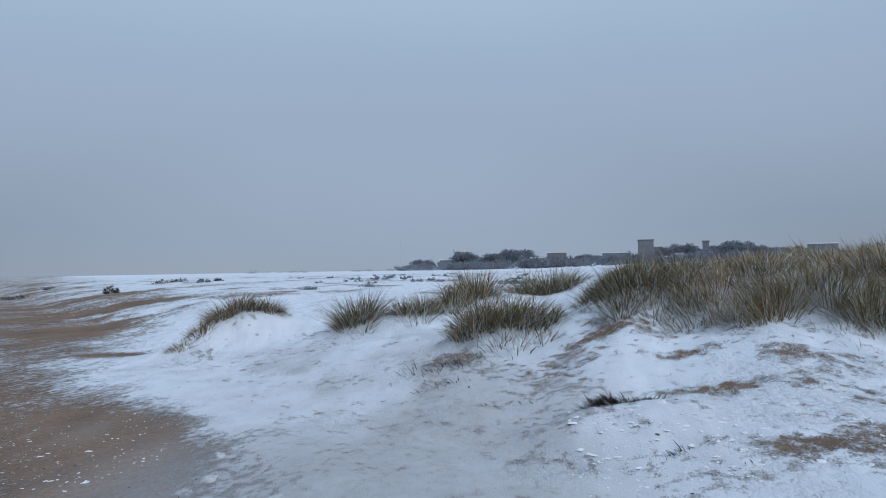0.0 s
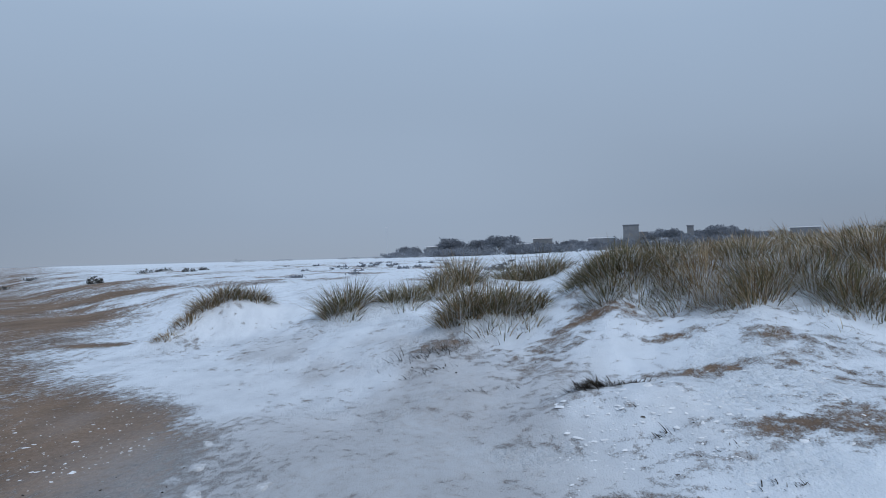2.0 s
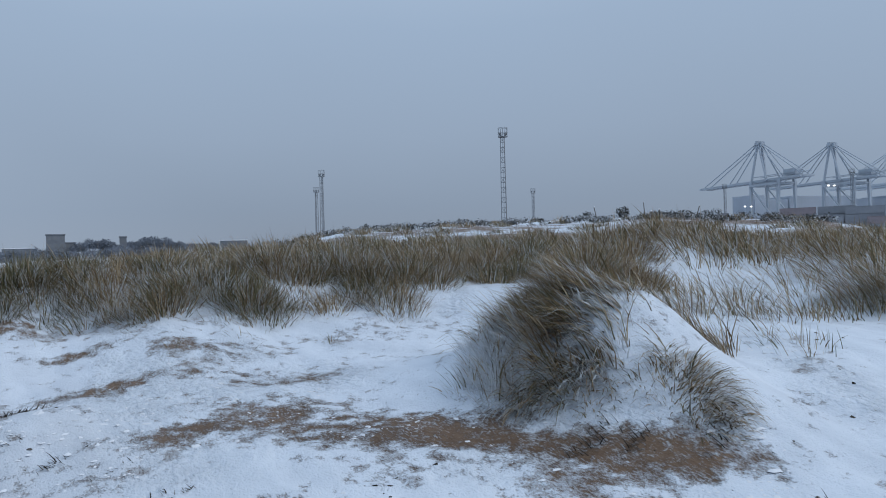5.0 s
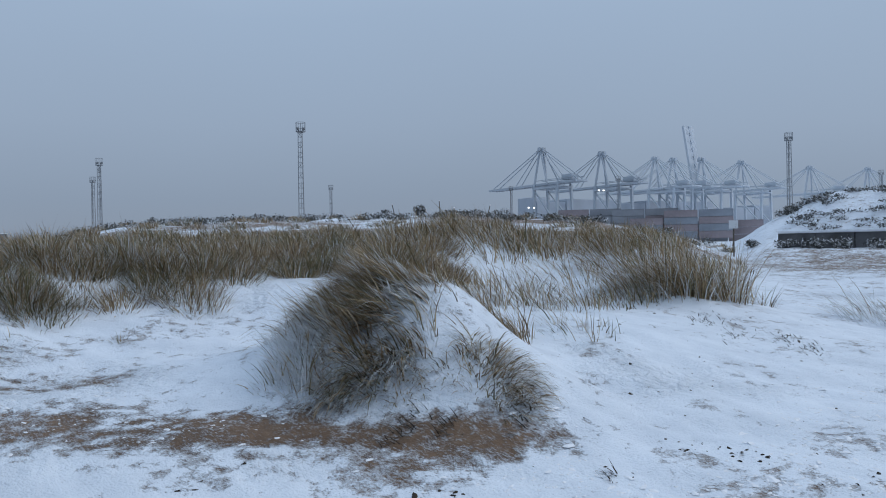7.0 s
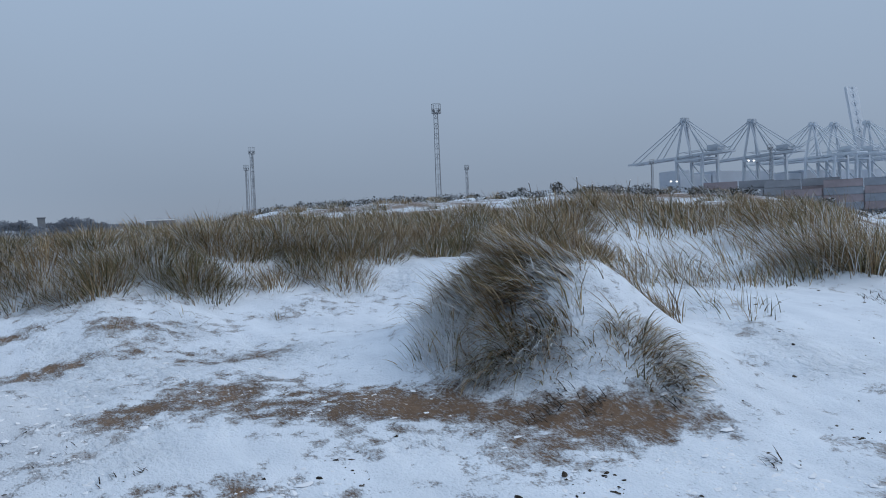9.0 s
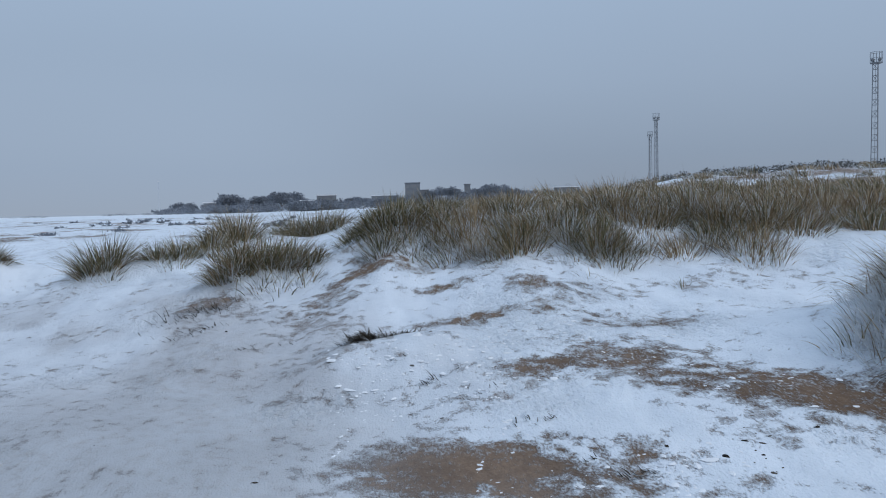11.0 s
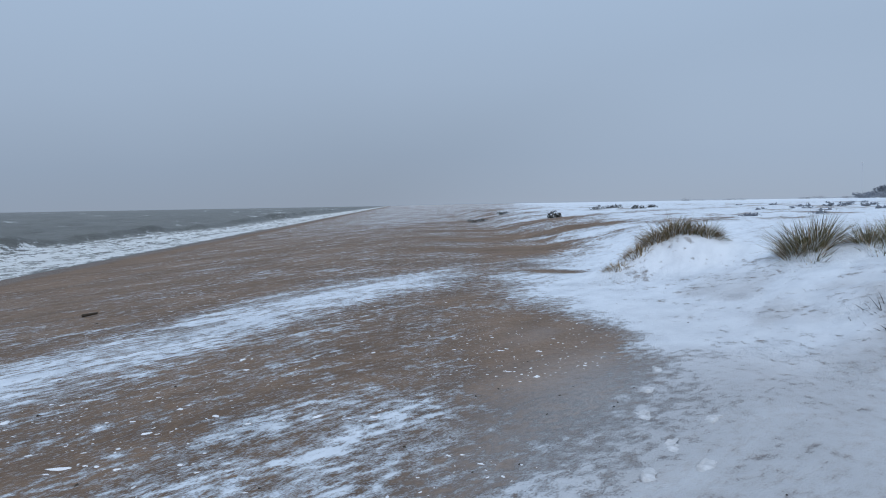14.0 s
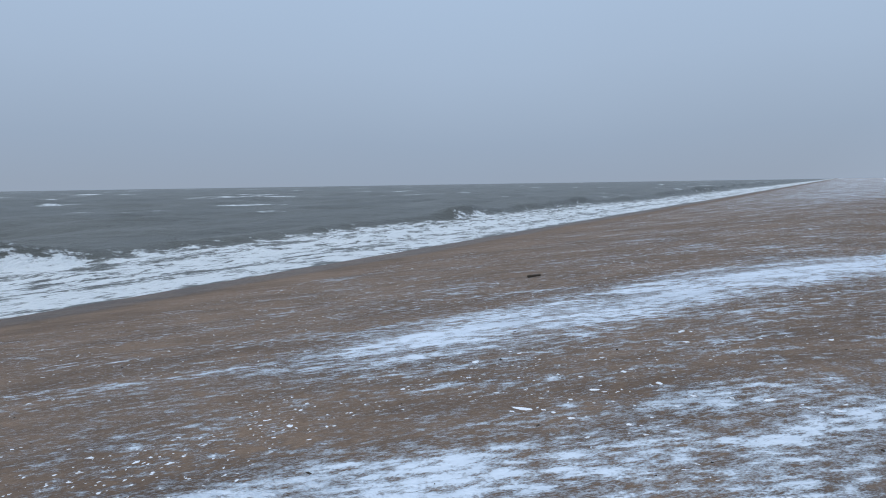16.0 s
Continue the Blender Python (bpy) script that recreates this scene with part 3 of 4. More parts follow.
# the grassy ridge
def build_ridge():
    rng = np.random.default_rng(31)
    seed = 100
    for b in np.arange(12.8, 60, 1.6):
        for row, deep in enumerate((-0.45, 0.25, 0.95, 1.8, 2.9, 4.6, 7.2, 10.5)):
            bearing = b + rng.normal(0, 0.7)
            r = float(np.interp(bearing, RIDGE_B, RIDGE_R)) + deep + rng.normal(0, 0.22)
            if 44.5 < bearing and row < 2 or bearing < 14 and row == 0 or 11 < bearing < 20 and row > 4 or rng.random() < (0.30 if row == 0 else 0.12):
                continue
            seed += 1
            tall = (0.40, 0.50, 0.52, 0.50, 0.50, 0.52, 0.56, 0.60)[row] * rng.uniform(0.75, 1.2) * (0.82 + 0.18 * float(step(26, 38, bearing)))
            clump_at(bearing, r, rng.uniform(0.26, 0.44) * (1 + 0.10 * row), tall, int((420, 760, 820, 760, 640, 520, 420, 320)[row]), seed,
                     frost=(0.40, 0.22, 0.18, 0.16, 0.15, 0.14, 0.12, 0.10)[row] * float(rng.choice((0.3, 0.8, 2.0))), dry=float(rng.choice((0.15, 0.35, 0.6, 0.92) if bearing < 27 else (0.3, 0.6, 0.85, 0.95))), lean=0.22, splay=1.15, droop=0.45, thick=0.0078 + 0.0009 * row)


build_ridge()
# thin sprigs standing out of the drifts
SPRIGS = np.random.default_rng(5)
for k in range(34):
    b = SPRIGS.uniform(14, 82)
    r = float(np.interp(b, RIDGE_B, RIDGE_R)) - SPRIGS.uniform(0.2, 1.7)
    if 44 < b < 66 or b > 71:
        continue
    clump_at(b, r, 0.10, SPRIGS.uniform(0.18, 0.42), int(SPRIGS.integers(8, 34)), 300 + k, frost=0.3, dry=0.5, splay=1.2, thick=0.006, label="thin marram sprig poking out of the snow")
# the great tussock beside the path: combed over to one side by the wind
BIG = np.random.default_rng(52)


def swept(u, d, *rest, **more):
    """A clump u metres across and d metres behind the middle of the great tussock."""
    b = radians(56.0)
    return grass_clump(6.15 * math.sin(b) + u * math.cos(b) + d * math.sin(b), 6.15 * math.cos(b) - u * math.sin(b) + d * math.cos(b), *rest, group="clumps of the great tussock", **more)


CORE = "brown marram combed over and drooping to the ground"
for k in range(34):
    d = -0.40 + 1.05 * (k // 5) / 6 + BIG.uniform(-0.09, 0.09)
    u = -0.44 + 0.70 * (k % 5) / 4 + BIG.uniform(-0.09, 0.09)
    front = min(1.0, max(0.0, -d / 0.5))
    edge = u > 0.02
    swept(u, d, BIG.uniform(0.10, 0.17), BIG.uniform(0.36, 0.72), int(BIG.integers(40, 80) if edge else BIG.integers(100, 200)), 520 + k, frost=0.5 if edge or u < -0.30 else float(BIG.choice((0.06, 0.2, 0.5))), dry=float(BIG.choice((0.5, 0.8, 0.95))),
          lean=float(BIG.uniform(0.75, 1.3)), lean_to=-34 - 50 * front + BIG.uniform(-28, 28), splay=0.35, thick=0.0105, droop=float(BIG.uniform(0.5, 0.95) + 0.3 * front), label=CORE)
for k in range(12):
    u, d = BIG.uniform(-0.80, -0.48), -0.42 + 0.085 * k
    swept(u, d, 0.17, BIG.uniform(0.22, 0.36), 110, 550 + k, frost=0.9, dry=0.7, lean=0.5, lean_to=-45 + BIG.uniform(-15, 15), splay=0.6, thick=0.008, droop=0.6, label="marram thick with white rime on its windward face")
for k in range(7):
    swept(-0.50 + 0.10 * k, -0.52 + BIG.uniform(-0.08, 0.05), 0.12, BIG.uniform(0.28, 0.40), 110, 570 + k, frost=0.5, dry=0.8, lean=1.2, lean_to=-85 + BIG.uniform(-20, 20), splay=0.4, thick=0.009, droop=1.2, label="rimed strands trailing onto the snow")
for k in range(24):
    u, d = -0.75 + 1.9 * k / 23 + BIG.uniform(-0.08, 0.08), BIG.uniform(0.3, 1.15)
    swept(u, d, 0.24, BIG.uniform(0.42, 0.70), 130, 660 + k, frost=0.10 if u < 0.4 else 0.35, dry=0.85, lean=0.95, lean_to=-40 + BIG.uniform(-12, 12), splay=0.5, thick=0.0085, droop=0.7, label="straw brown marram leaning over the crest")
for k in range(12):
    u, d = BIG.uniform(-0.98, -0.66), -0.40 + 0.08 * k
    swept(u, d, 0.15, BIG.uniform(0.28, 0.42), 85, 700 + k, frost=1.0, dry=0.7, lean=0.45, lean_to=-60 + BIG.uniform(-25, 25), splay=0.7, thick=0.009, droop=0.5, label="marram thick with white rime on its windward face")
for k in range(12):
    swept(BIG.uniform(0.15, 1.0), BIG.uniform(0.55, 1.3), 0.24, BIG.uniform(0.40, 0.60), 110, 720 + k, frost=0.22, dry=0.8, lean=0.9, lean_to=-42 + BIG.uniform(-12, 12), splay=0.5, thick=0.0085, droop=0.7, label="straw brown marram leaning over the crest")
for k in range(14):
    swept(BIG.uniform(-0.12, 0.32), BIG.uniform(-0.35, 0.40), BIG.uniform(0.08, 0.14), BIG.uniform(0.24, 0.40), 60, 740 + k, frost=1.0, dry=0.8, lean=1.25, lean_to=-50 + BIG.uniform(-35, 35), splay=0.3, thick=0.016, droop=0.7, label="bent strands sheathed in thick white snow")
# strands sticking out of the snow that fills its middle
for k in range(34):
    u, d = BIG.uniform(0.02, 0.72), BIG.uniform(-0.8, 0.45)
    swept(u, d, BIG.uniform(0.08, 0.16), BIG.uniform(0.2, 0.36), int(BIG.integers(24, 60)), 620 + k, frost=0.4, dry=0.75, lean=1.1, lean_to=-60 + BIG.uniform(-50, 50), splay=0.7, thick=0.008, droop=0.9, label="bent marram strands sticking out of a snow drift")
for k, (b, r, rad, tall, to) in enumerate(((62.8, 5.75, 0.14, 0.26, 160), (63.8, 5.7, 0.15, 0.36, 150), (65.0, 5.65, 0.15, 0.34, 145), (66.0, 5.5, 0.14, 0.30, 150), (64.0, 5.5, 0.13, 0.26, 190), (65.2, 5.35, 0.12, 0.26, 180), (66.9, 5.35, 0.11, 0.20, 120))):
    clump_at(b, r, rad * 1.2, tall * 0.9, 180, 440 + k, frost=0.3, dry=0.7, lean=0.8, lean_to=to + BIG.uniform(-25, 25), splay=0.9, thick=0.0085, droop=1.3, label="dark drooping marram tuft half buried in snow")
for k, (b, r, rad, tall, count, frost) in enumerate(((62, 8.3, 0.5, 0.66, 1000, 0.25), (66, 8.8, 0.5, 0.66, 900, 0.3), (69.5, 9.2, 0.5, 0.62, 800, 0.3), (72.5, 9.8, 0.5, 0.62, 800, 0.2), (70, 7.6, 0.45, 0.5, 260, 0.35),
                                                     (75.2, 10.4, 0.5, 0.85, 1300, 0.15), (77.8, 10.6, 0.5, 1.1, 1900, 0.10), (80.0, 10.9, 0.42, 0.95, 1200, 0.2), (64, 10.5, 0.8, 0.8, 1000, 0.1), (69, 11.5, 0.8, 0.8, 1000, 0.1), (74, 12.5, 0.8, 0.85, 1000, 0.1),
                                                     (59, 10.2, 0.8, 0.8, 1000, 0.1), (91, 12.0, 0.7, 0.8, 1100, 0.5), (61, 14, 0.9, 0.9, 900, 0.1), (66, 15, 0.9, 0.9, 900, 0.1), (71, 15, 0.9, 0.8, 800, 0.1), (76, 15, 0.8, 0.8, 700, 0.15), (82.2, 12, 0.4, 0.6, 500, 0.35),
                                                     (63, 12.5, 0.7, 0.75, 900, 0.08), (67, 13.2, 0.7, 0.78, 900, 0.08), (71.5, 13.6, 0.7, 0.8, 900, 0.1), (75, 14.0, 0.7, 0.7, 800, 0.1), (65, 17, 0.9, 0.8, 900, 0.1), (69.5, 17.5, 0.9, 0.8, 900, 0.1), (74, 18, 0.9, 0.75, 800, 0.1))):
    clump_at(b, r, rad, tall * (1.0 if b > 74 else 0.8), int(count * (0.5 if b > 73 and b < 81 else 0.3)), 60 + k, frost=frost * 1.5, dry=0.72, lean=0.6, lean_to=-40, splay=0.75, thick=0.0095 if r < 12 else 0.012)
# thinner grass over the dunes behind, past counting
def back_grass():
    rng = np.random.default_rng(35)
    sets = []
    for k in range(330):
        b, r = (rng.uniform(22, 81), 15 * 4.2 ** rng.random()) if k % 3 else (rng.uniform(52, 76), rng.uniform(13, 24))
        x, y = polar(b, r)
        *shape, kinds = tuft_arrays(x, y, 0.0, rng.uniform(0.4, 0.8), rng.uniform(0.4, 0.7), 170, rng, k, 0.16, float(rng.choice((0.5, 0.9))), 0.5, -60, 0.6, 1.0, 0.008 + 0.0005 * r, 0.55)
        shape[0] = shape[0] + np.array([x, y, 0.0])
        sets.append((*shape, kinds))
    cols = [np.concatenate(q) for q in zip(*sets)]
    for k, (name, mat, text) in enumerate(FOLIAGE):
        on = cols[-1] == k
        tagged(new("dune_grass", blades("dune_grass", *(q[on] for q in cols[:-1]), mat, rng)), "thin dry marram over the dunes behind, " + text, "grass", kind="stuff")


back_grass()


# ---- far things: woods, houses, masts, the container port ----
# bark and twigs of the far woods: blue-grey haze mixed into their colour
BARK = plain_material("haze_grey_bark", (0.17, 0.17, 0.175), 0.9, 0.3, 2.0)
CROWN = leaf_material("haze_grey_twigs", ((0.0, (0.20, 0.22, 0.255)), (0.6, (0.225, 0.247, 0.285)), (1.0, (0.25, 0.273, 0.31))))
SCRUB = leaf_material("dark_scrub", ((0.0, (0.055, 0.058, 0.055)), (0.6, (0.10, 0.10, 0.095)), (1.0, (0.20, 0.20, 0.20))), 0.5)
STEEL = plain_material("galvanised_steel", (0.205, 0.22, 0.24), 0.55, 0.15, 1.0)
# both crane paints carry the distance haze in their base colour
CRANE = plain_material("hazed_crane_paint", (0.385, 0.43, 0.485), 0.6, 0.06, 0.05)
CRANE_FAR = plain_material("far_hazed_crane_paint", (0.51, 0.56, 0.62), 0.6, 0.05, 0.05)
# ship grey lightened towards the sky: haze put into the colour
HULL = plain_material("hazed_ship_paint", (0.42, 0.465, 0.53), 0.6, 0.08, 0.05)
# container colours dulled and greyed to hold the haze before them
RED_BOX = plain_material("hazed_red_container_paint", (0.29, 0.245, 0.26), 0.6, 0.15, 0.3)
BLUE_BOX = plain_material("hazed_blue_container_paint", (0.25, 0.275, 0.315), 0.6, 0.15, 0.3)
GREY_BOX = plain_material("hazed_grey_container_paint", (0.27, 0.285, 0.315), 0.6, 0.12, 0.3)
PLASTER = plain_material("grey_render", (0.20, 0.215, 0.24), 0.85, 0.15, 0.4)
PANE = plain_material("dull_window_glass", (0.20, 0.21, 0.225), 0.3, 0.1, 1.0)
CONCRETE = plain_material("wet_concrete", (0.10, 0.10, 0.105), 0.8, 0.35, 1.5)
WOOD = plain_material("weathered_fence_wood", (0.10, 0.085, 0.07), 0.85, 0.3, 8.0)
SIGN = plain_material("sign_enamel", (0.62, 0.64, 0.66), 0.4, 0.05, 4.0)


def leaf_cloud(name, lumps, count, size, mat, rng, parent, label=""):
    """Many small twig-clump triangles spread through uneven lumps (x, y, z, rx, rz)."""
    lumps = np.array(lumps)
    which = rng.integers(0, len(lumps), count)
    d = rng.normal(size=(count, 3))
    d /= np.linalg.norm(d, axis=1)[:, None]
    d *= (rng.random(count) ** 0.4)[:, None] * (0.8 + 0.35 * rng.random(count))[:, None]
    c = lumps[which, :3] + d * lumps[which][:, [3, 3, 4]]
    c[:, 2] = np.maximum(c[:, 2], 0.05)
    corner = rng.normal(size=(count, 3, 3)) * (size * (0.6 + 0.8 * rng.random(count)))[:, None, None]
    verts = (c[:, None] + corner).reshape(-1, 3)
    tris = np.arange(count * 3).reshape(-1, 3)
    return part_mesh(name, quick_mesh(name, verts, np.zeros((0, 4), int), tris, mat), parent, label)


def cone(bm, a, b, wide, tip, sides=6):
    a, b = Vector(a), Vector(b)
    m = Matrix.Translation((a + b) / 2) @ (b - a).to_track_quat("Z", "Y").to_matrix().to_4x4()
    bmesh.ops.create_cone(bm, cap_ends=True, segments=sides, radius1=wide, radius2=tip, depth=(b - a).length, matrix=m)


def tree(bearing, r, height, width, seed, group="trees on the far slope"):
    rng = np.random.default_rng(seed)
    x, y = polar(bearing, r)
    ob = thing("tree", (x, y, float(ground_height(x, y)) - 0.1), "bare haze-grey tree on the far slope", "tree", group, float(rng.uniform(0, 360)))
    bm = bmesh.new()
    cone(bm, (0, 0, 0), (0.1, 0, height * 0.55), height * 0.035, height * 0.018)
    lumps = []
    for k in range(6):
        a = k * 1.05 + rng.uniform(0, 0.6)
        out, up = width * rng.uniform(0.15, 0.36), height * rng.uniform(0.42, 0.80)
        tip = (out * math.cos(a), out * math.sin(a), up)
        cone(bm, (0, 0, height * rng.uniform(0.2, 0.45)), tip, height * 0.016, height * 0.005, 5)
        lumps.append((*tip, width * rng.uniform(0.2, 0.3), height * rng.uniform(0.16, 0.24)))
    lumps.append((0, 0, height * 0.72, width * 0.27, height * 0.25))
    part("trunk", bm, BARK, ob)
    leaf_cloud("crown", lumps, 2200, height * 0.036, CROWN, rng, ob, "dense twiggy crown in haze-paled grey")
    return ob


def shrub(bearing, r, height, width, seed, mat=None, count=420, label="low dark snow-dusted shrub", group="shrubs in the dunes", name="shrub"):
    rng = np.random.default_rng(seed)
    x, y = polar(bearing, r)
    ob = thing(name, (x, y, float(ground_height(x, y)) - 0.05), label, "shrub", group, 0)
    lumps = [(rng.uniform(-0.36, 0.36) * width, rng.uniform(-0.25, 0.25) * width, height * rng.uniform(0.16, 0.55), width * rng.uniform(0.12, 0.24), height * rng.uniform(0.22, 0.4)) for k in range(7)]
    bm = bmesh.new()
    for lx, ly, lz, *_ in lumps[:4]:
        cone(bm, (lx * 0.2, ly * 0.2, 0), (lx, ly, lz), max(0.02, height * 0.02), max(0.008, height * 0.008), 5)
    part("stem", bm, BARK, ob)
    leaf_cloud("foliage", lumps, count, max(0.05, min(height, width) * 0.06), mat or SCRUB, rng, ob)
    return ob


# the woods: bearing and elevation of each crown's top
WOODS = [(-2.7, 0.45), (-1.9, 0.9), (-1.1, 0.85), (0.1, 0.75), (0.9, 1.0), (1.6, 1.4), (2.3, 1.15), (3.2, 1.0), (4.0, 1.3), (4.8, 1.35), (5.5, 1.55), (6.3, 1.5), (6.9, 1.1),
         (10.6, 0.95), (11.3, 1.05), (12.0, 0.9), (17.0, 1.45), (17.7, 1.7), (18.5, 1.6), (19.2, 1.45), (20.5, 1.5), (21.3, 1.65), (22.0, 1.8), (22.7, 1.75), (23.4, 1.4), (24.3, 1.25), (25.2, 1.2), (26.2, 1.25)]
for k, (b, e) in enumerate(WOODS):
    r = 345 + 22 * math.sin(k * 2.3)
    top = 1.6 + r * math.tan(radians(e))
    base = float(ground_height(*polar(b, r)))
    tree(b, r, max(3.0, top - base), max(7.0, (top - base) * 1.4), 500 + k)
GROVE = np.random.default_rng(77)
for k in range(80):
    b = GROVE.uniform(-3.0, 28)
    r = GROVE.uniform(296, 335)
    base = float(ground_height(*polar(b, r)))
    shrub(b, r, GROVE.uniform(3.8, 6.6) * (0.55 + 0.45 * min(1, max(0, (b + 3) / 8))), GROVE.uniform(10, 19), 900 + k, CROWN, 650, "haze-grey scrub thicket below the far trees", "thickets on the far slope", "thicket")
for k, (b, r, tall, wide) in enumerate(((-14.3, 300, 1.6, 11), (-12.2, 330, 1.2, 10), (-11.0, 330, 1.3, 9), (-7.0, 300, 1.5, 9), (-5.6, 300, 1.7, 10), (-4.3, 300, 1.4, 8),
                                        (-24.6, 45, 0.55, 1.0), (-21.5, 60, 0.5, 1.6), (-20.2, 62, 0.45, 1.8), (-18.2, 58, 0.4, 1.5), (-17.0, 64, 0.4, 1.4), (-30.5, 60, 0.4, 1.6), (-28.4, 70, 0.4, 1.5))):
    shrub(b, r, tall, wide, 700 + k, SCRUB, 260)
# tufts on the flat borrow the woods' haze-paled colour to stay faint
FLAT = np.random.default_rng(78)
for k in range(40):
    b = FLAT.uniform(-12, 9)
    shrub(b, FLAT.uniform(24, 75), FLAT.uniform(0.12, 0.3), FLAT.uniform(0.4, 1.2), 720 + k, CROWN, 70, "faint pale tuft on the open flat", "tufts on the open flat")
for k, (b, r, tall, wide) in enumerate(((54.9, 58, 0.9, 1.4), (57.8, 58, 1.2, 1.6), (60.3, 56, 0.6, 1.6), (62.4, 62, 0.8, 1.8), (64.0, 60, 1.0, 2.6), (66.2, 62, 0.9, 3.4), (68.3, 62, 0.8, 2.6), (70.5, 60, 0.8, 1.8), (76.5, 55, 0.8, 1.6),
                                        (78.8, 50, 0.7, 2.4), (35.0, 62, 0.7, 3.0), (36.8, 64, 0.7, 3.2), (39.0, 66, 0.9, 3.6), (40.6, 64, 0.9, 3.0), (43.0, 70, 0.8, 4.0), (45.5, 70, 0.8, 4.0), (47.5, 72, 0.8, 4.0), (32.0, 60, 0.6, 3.0), (29.5, 58, 0.6, 3.0), (51.0, 66, 0.7, 3.0),
                                        (86.2, 44.2, 0.9, 2.2), (88.0, 43.8, 0.9, 2.6), (84.8, 44.5, 0.7, 1.8), (90.5, 43.5, 0.9, 2.6), (82.5, 49, 0.6, 1.5))):
    shrub(b, r, tall, wide, 760 + k, SCRUB, 420)
CREST = np.random.default_rng(81)
for k in range(110):
    b = CREST.uniform(27, 72)
    shrub(b, CREST.uniform(46, 66), CREST.uniform(0.35, 0.75), CREST.uniform(1.4, 3.4), 2300 + k, SCRUB, 190, "snow-dusted scrub on the crest behind the dunes", "scrub on the far crest")
# heather over the white mound behind the wall
HEATH = np.random.default_rng(79)
for k in range(150):
    b = HEATH.uniform(84.6, 98)
    r = HEATH.uniform(49 + max(0, 86.5 - b) * 2.5, 60)
    shrub(b, r, HEATH.uniform(0.25, 0.5), HEATH.uniform(1.4, 2.8), 2000 + k, SCRUB, 150, "snow-dusted heather cushion on the mound", "heather on the mound")


def house(bearing, r, wide, deep, low_el, high_el, storeys, bays, label, snow=True, name="house"):
    x, y = polar(bearing, r)
    ground = float(ground_height(x, y))
    top = 1.6 + r * math.tan(radians(high_el))
    h = max(2.8, top - ground)
    ob = thing(name, (x, y, ground), label, "building", "", -bearing)
    bm = bmesh.new()
    box(bm, (0, 0, h / 2), (wide, deep, h))
    part("wall", bm, PLASTER, ob)
    bm = bmesh.new()
    box(bm, (0, 0, h + 0.2), (wide + 0.5, deep + 0.5, 0.4))
    part("roof", bm, SNOW if snow else PLASTER, ob, "flat roof under snow" if snow else "")
    first = max(0.8, h - storeys * 3.0)
    for f in range(storeys):
        for k in range(bays):
            bm = bmesh.new()
            wx = (k + 0.5) / bays * wide - wide / 2
            box(bm, (wx, -deep / 2 - 0.02, first + f * 3.0 + 1.3), (wide / bays * 0.66, 0.12, 1.5))
            part("window", bm, PANE, ob)
    return ob


house(15.6, 330, 6.6, 7, 0.9, 1.92, 3, 3, "grey tower block with banded windows", False, "tower_block")
house(16.5, 331, 3.6, 6, 0.9, 1.35, 2, 2, "lower wing of a grey block", False, "annexe")
house(19.9, 345, 2.8, 5, 0.9, 1.72, 2, 1, "small grey block above the trees", False, "tower_block")
house(8.9, 330, 8.5, 8, 0.6, 1.12, 1, 4, "flat-roofed pale house with snow on its roof")
house(7.4, 325, 6.0, 7, 0.4, 0.74, 1, 3, "low house with a snow-covered roof")
house(13.4, 340, 12.0, 8, 0.6, 1.02, 1, 5, "long low house with a snow-covered roof")
house(0.2, 338, 5.0, 6, 0.4, 0.72, 1, 2, "low house among the trees")
house(27.6, 330, 11.0, 8, 0.6, 1.32, 1, 4, "long low shed with a snow-covered roof")


def pole(bearing, r, high_el):
    x, y = polar(bearing, r)
    g = float(ground_height(x, y))
    h = 1.6 + r * math.tan(radians(high_el)) - g
    ob = thing("lamp_post", (x, y, g), "slim pale steel lamp post far off", "lamp post")
    bm = bmesh.new()
    cone(bm, (0, 0, 0), (0, 0, h), 0.11, 0.07, 8)
    part("shaft", bm, CRANE_FAR, ob)
    bm = bmesh.new()
    box(bm, (0, 0, h + 0.15), (1.0, 0.3, 0.2))
    part("lamp_head", bm, SIGN, ob)


pole(-3.3, 340, 2.35)


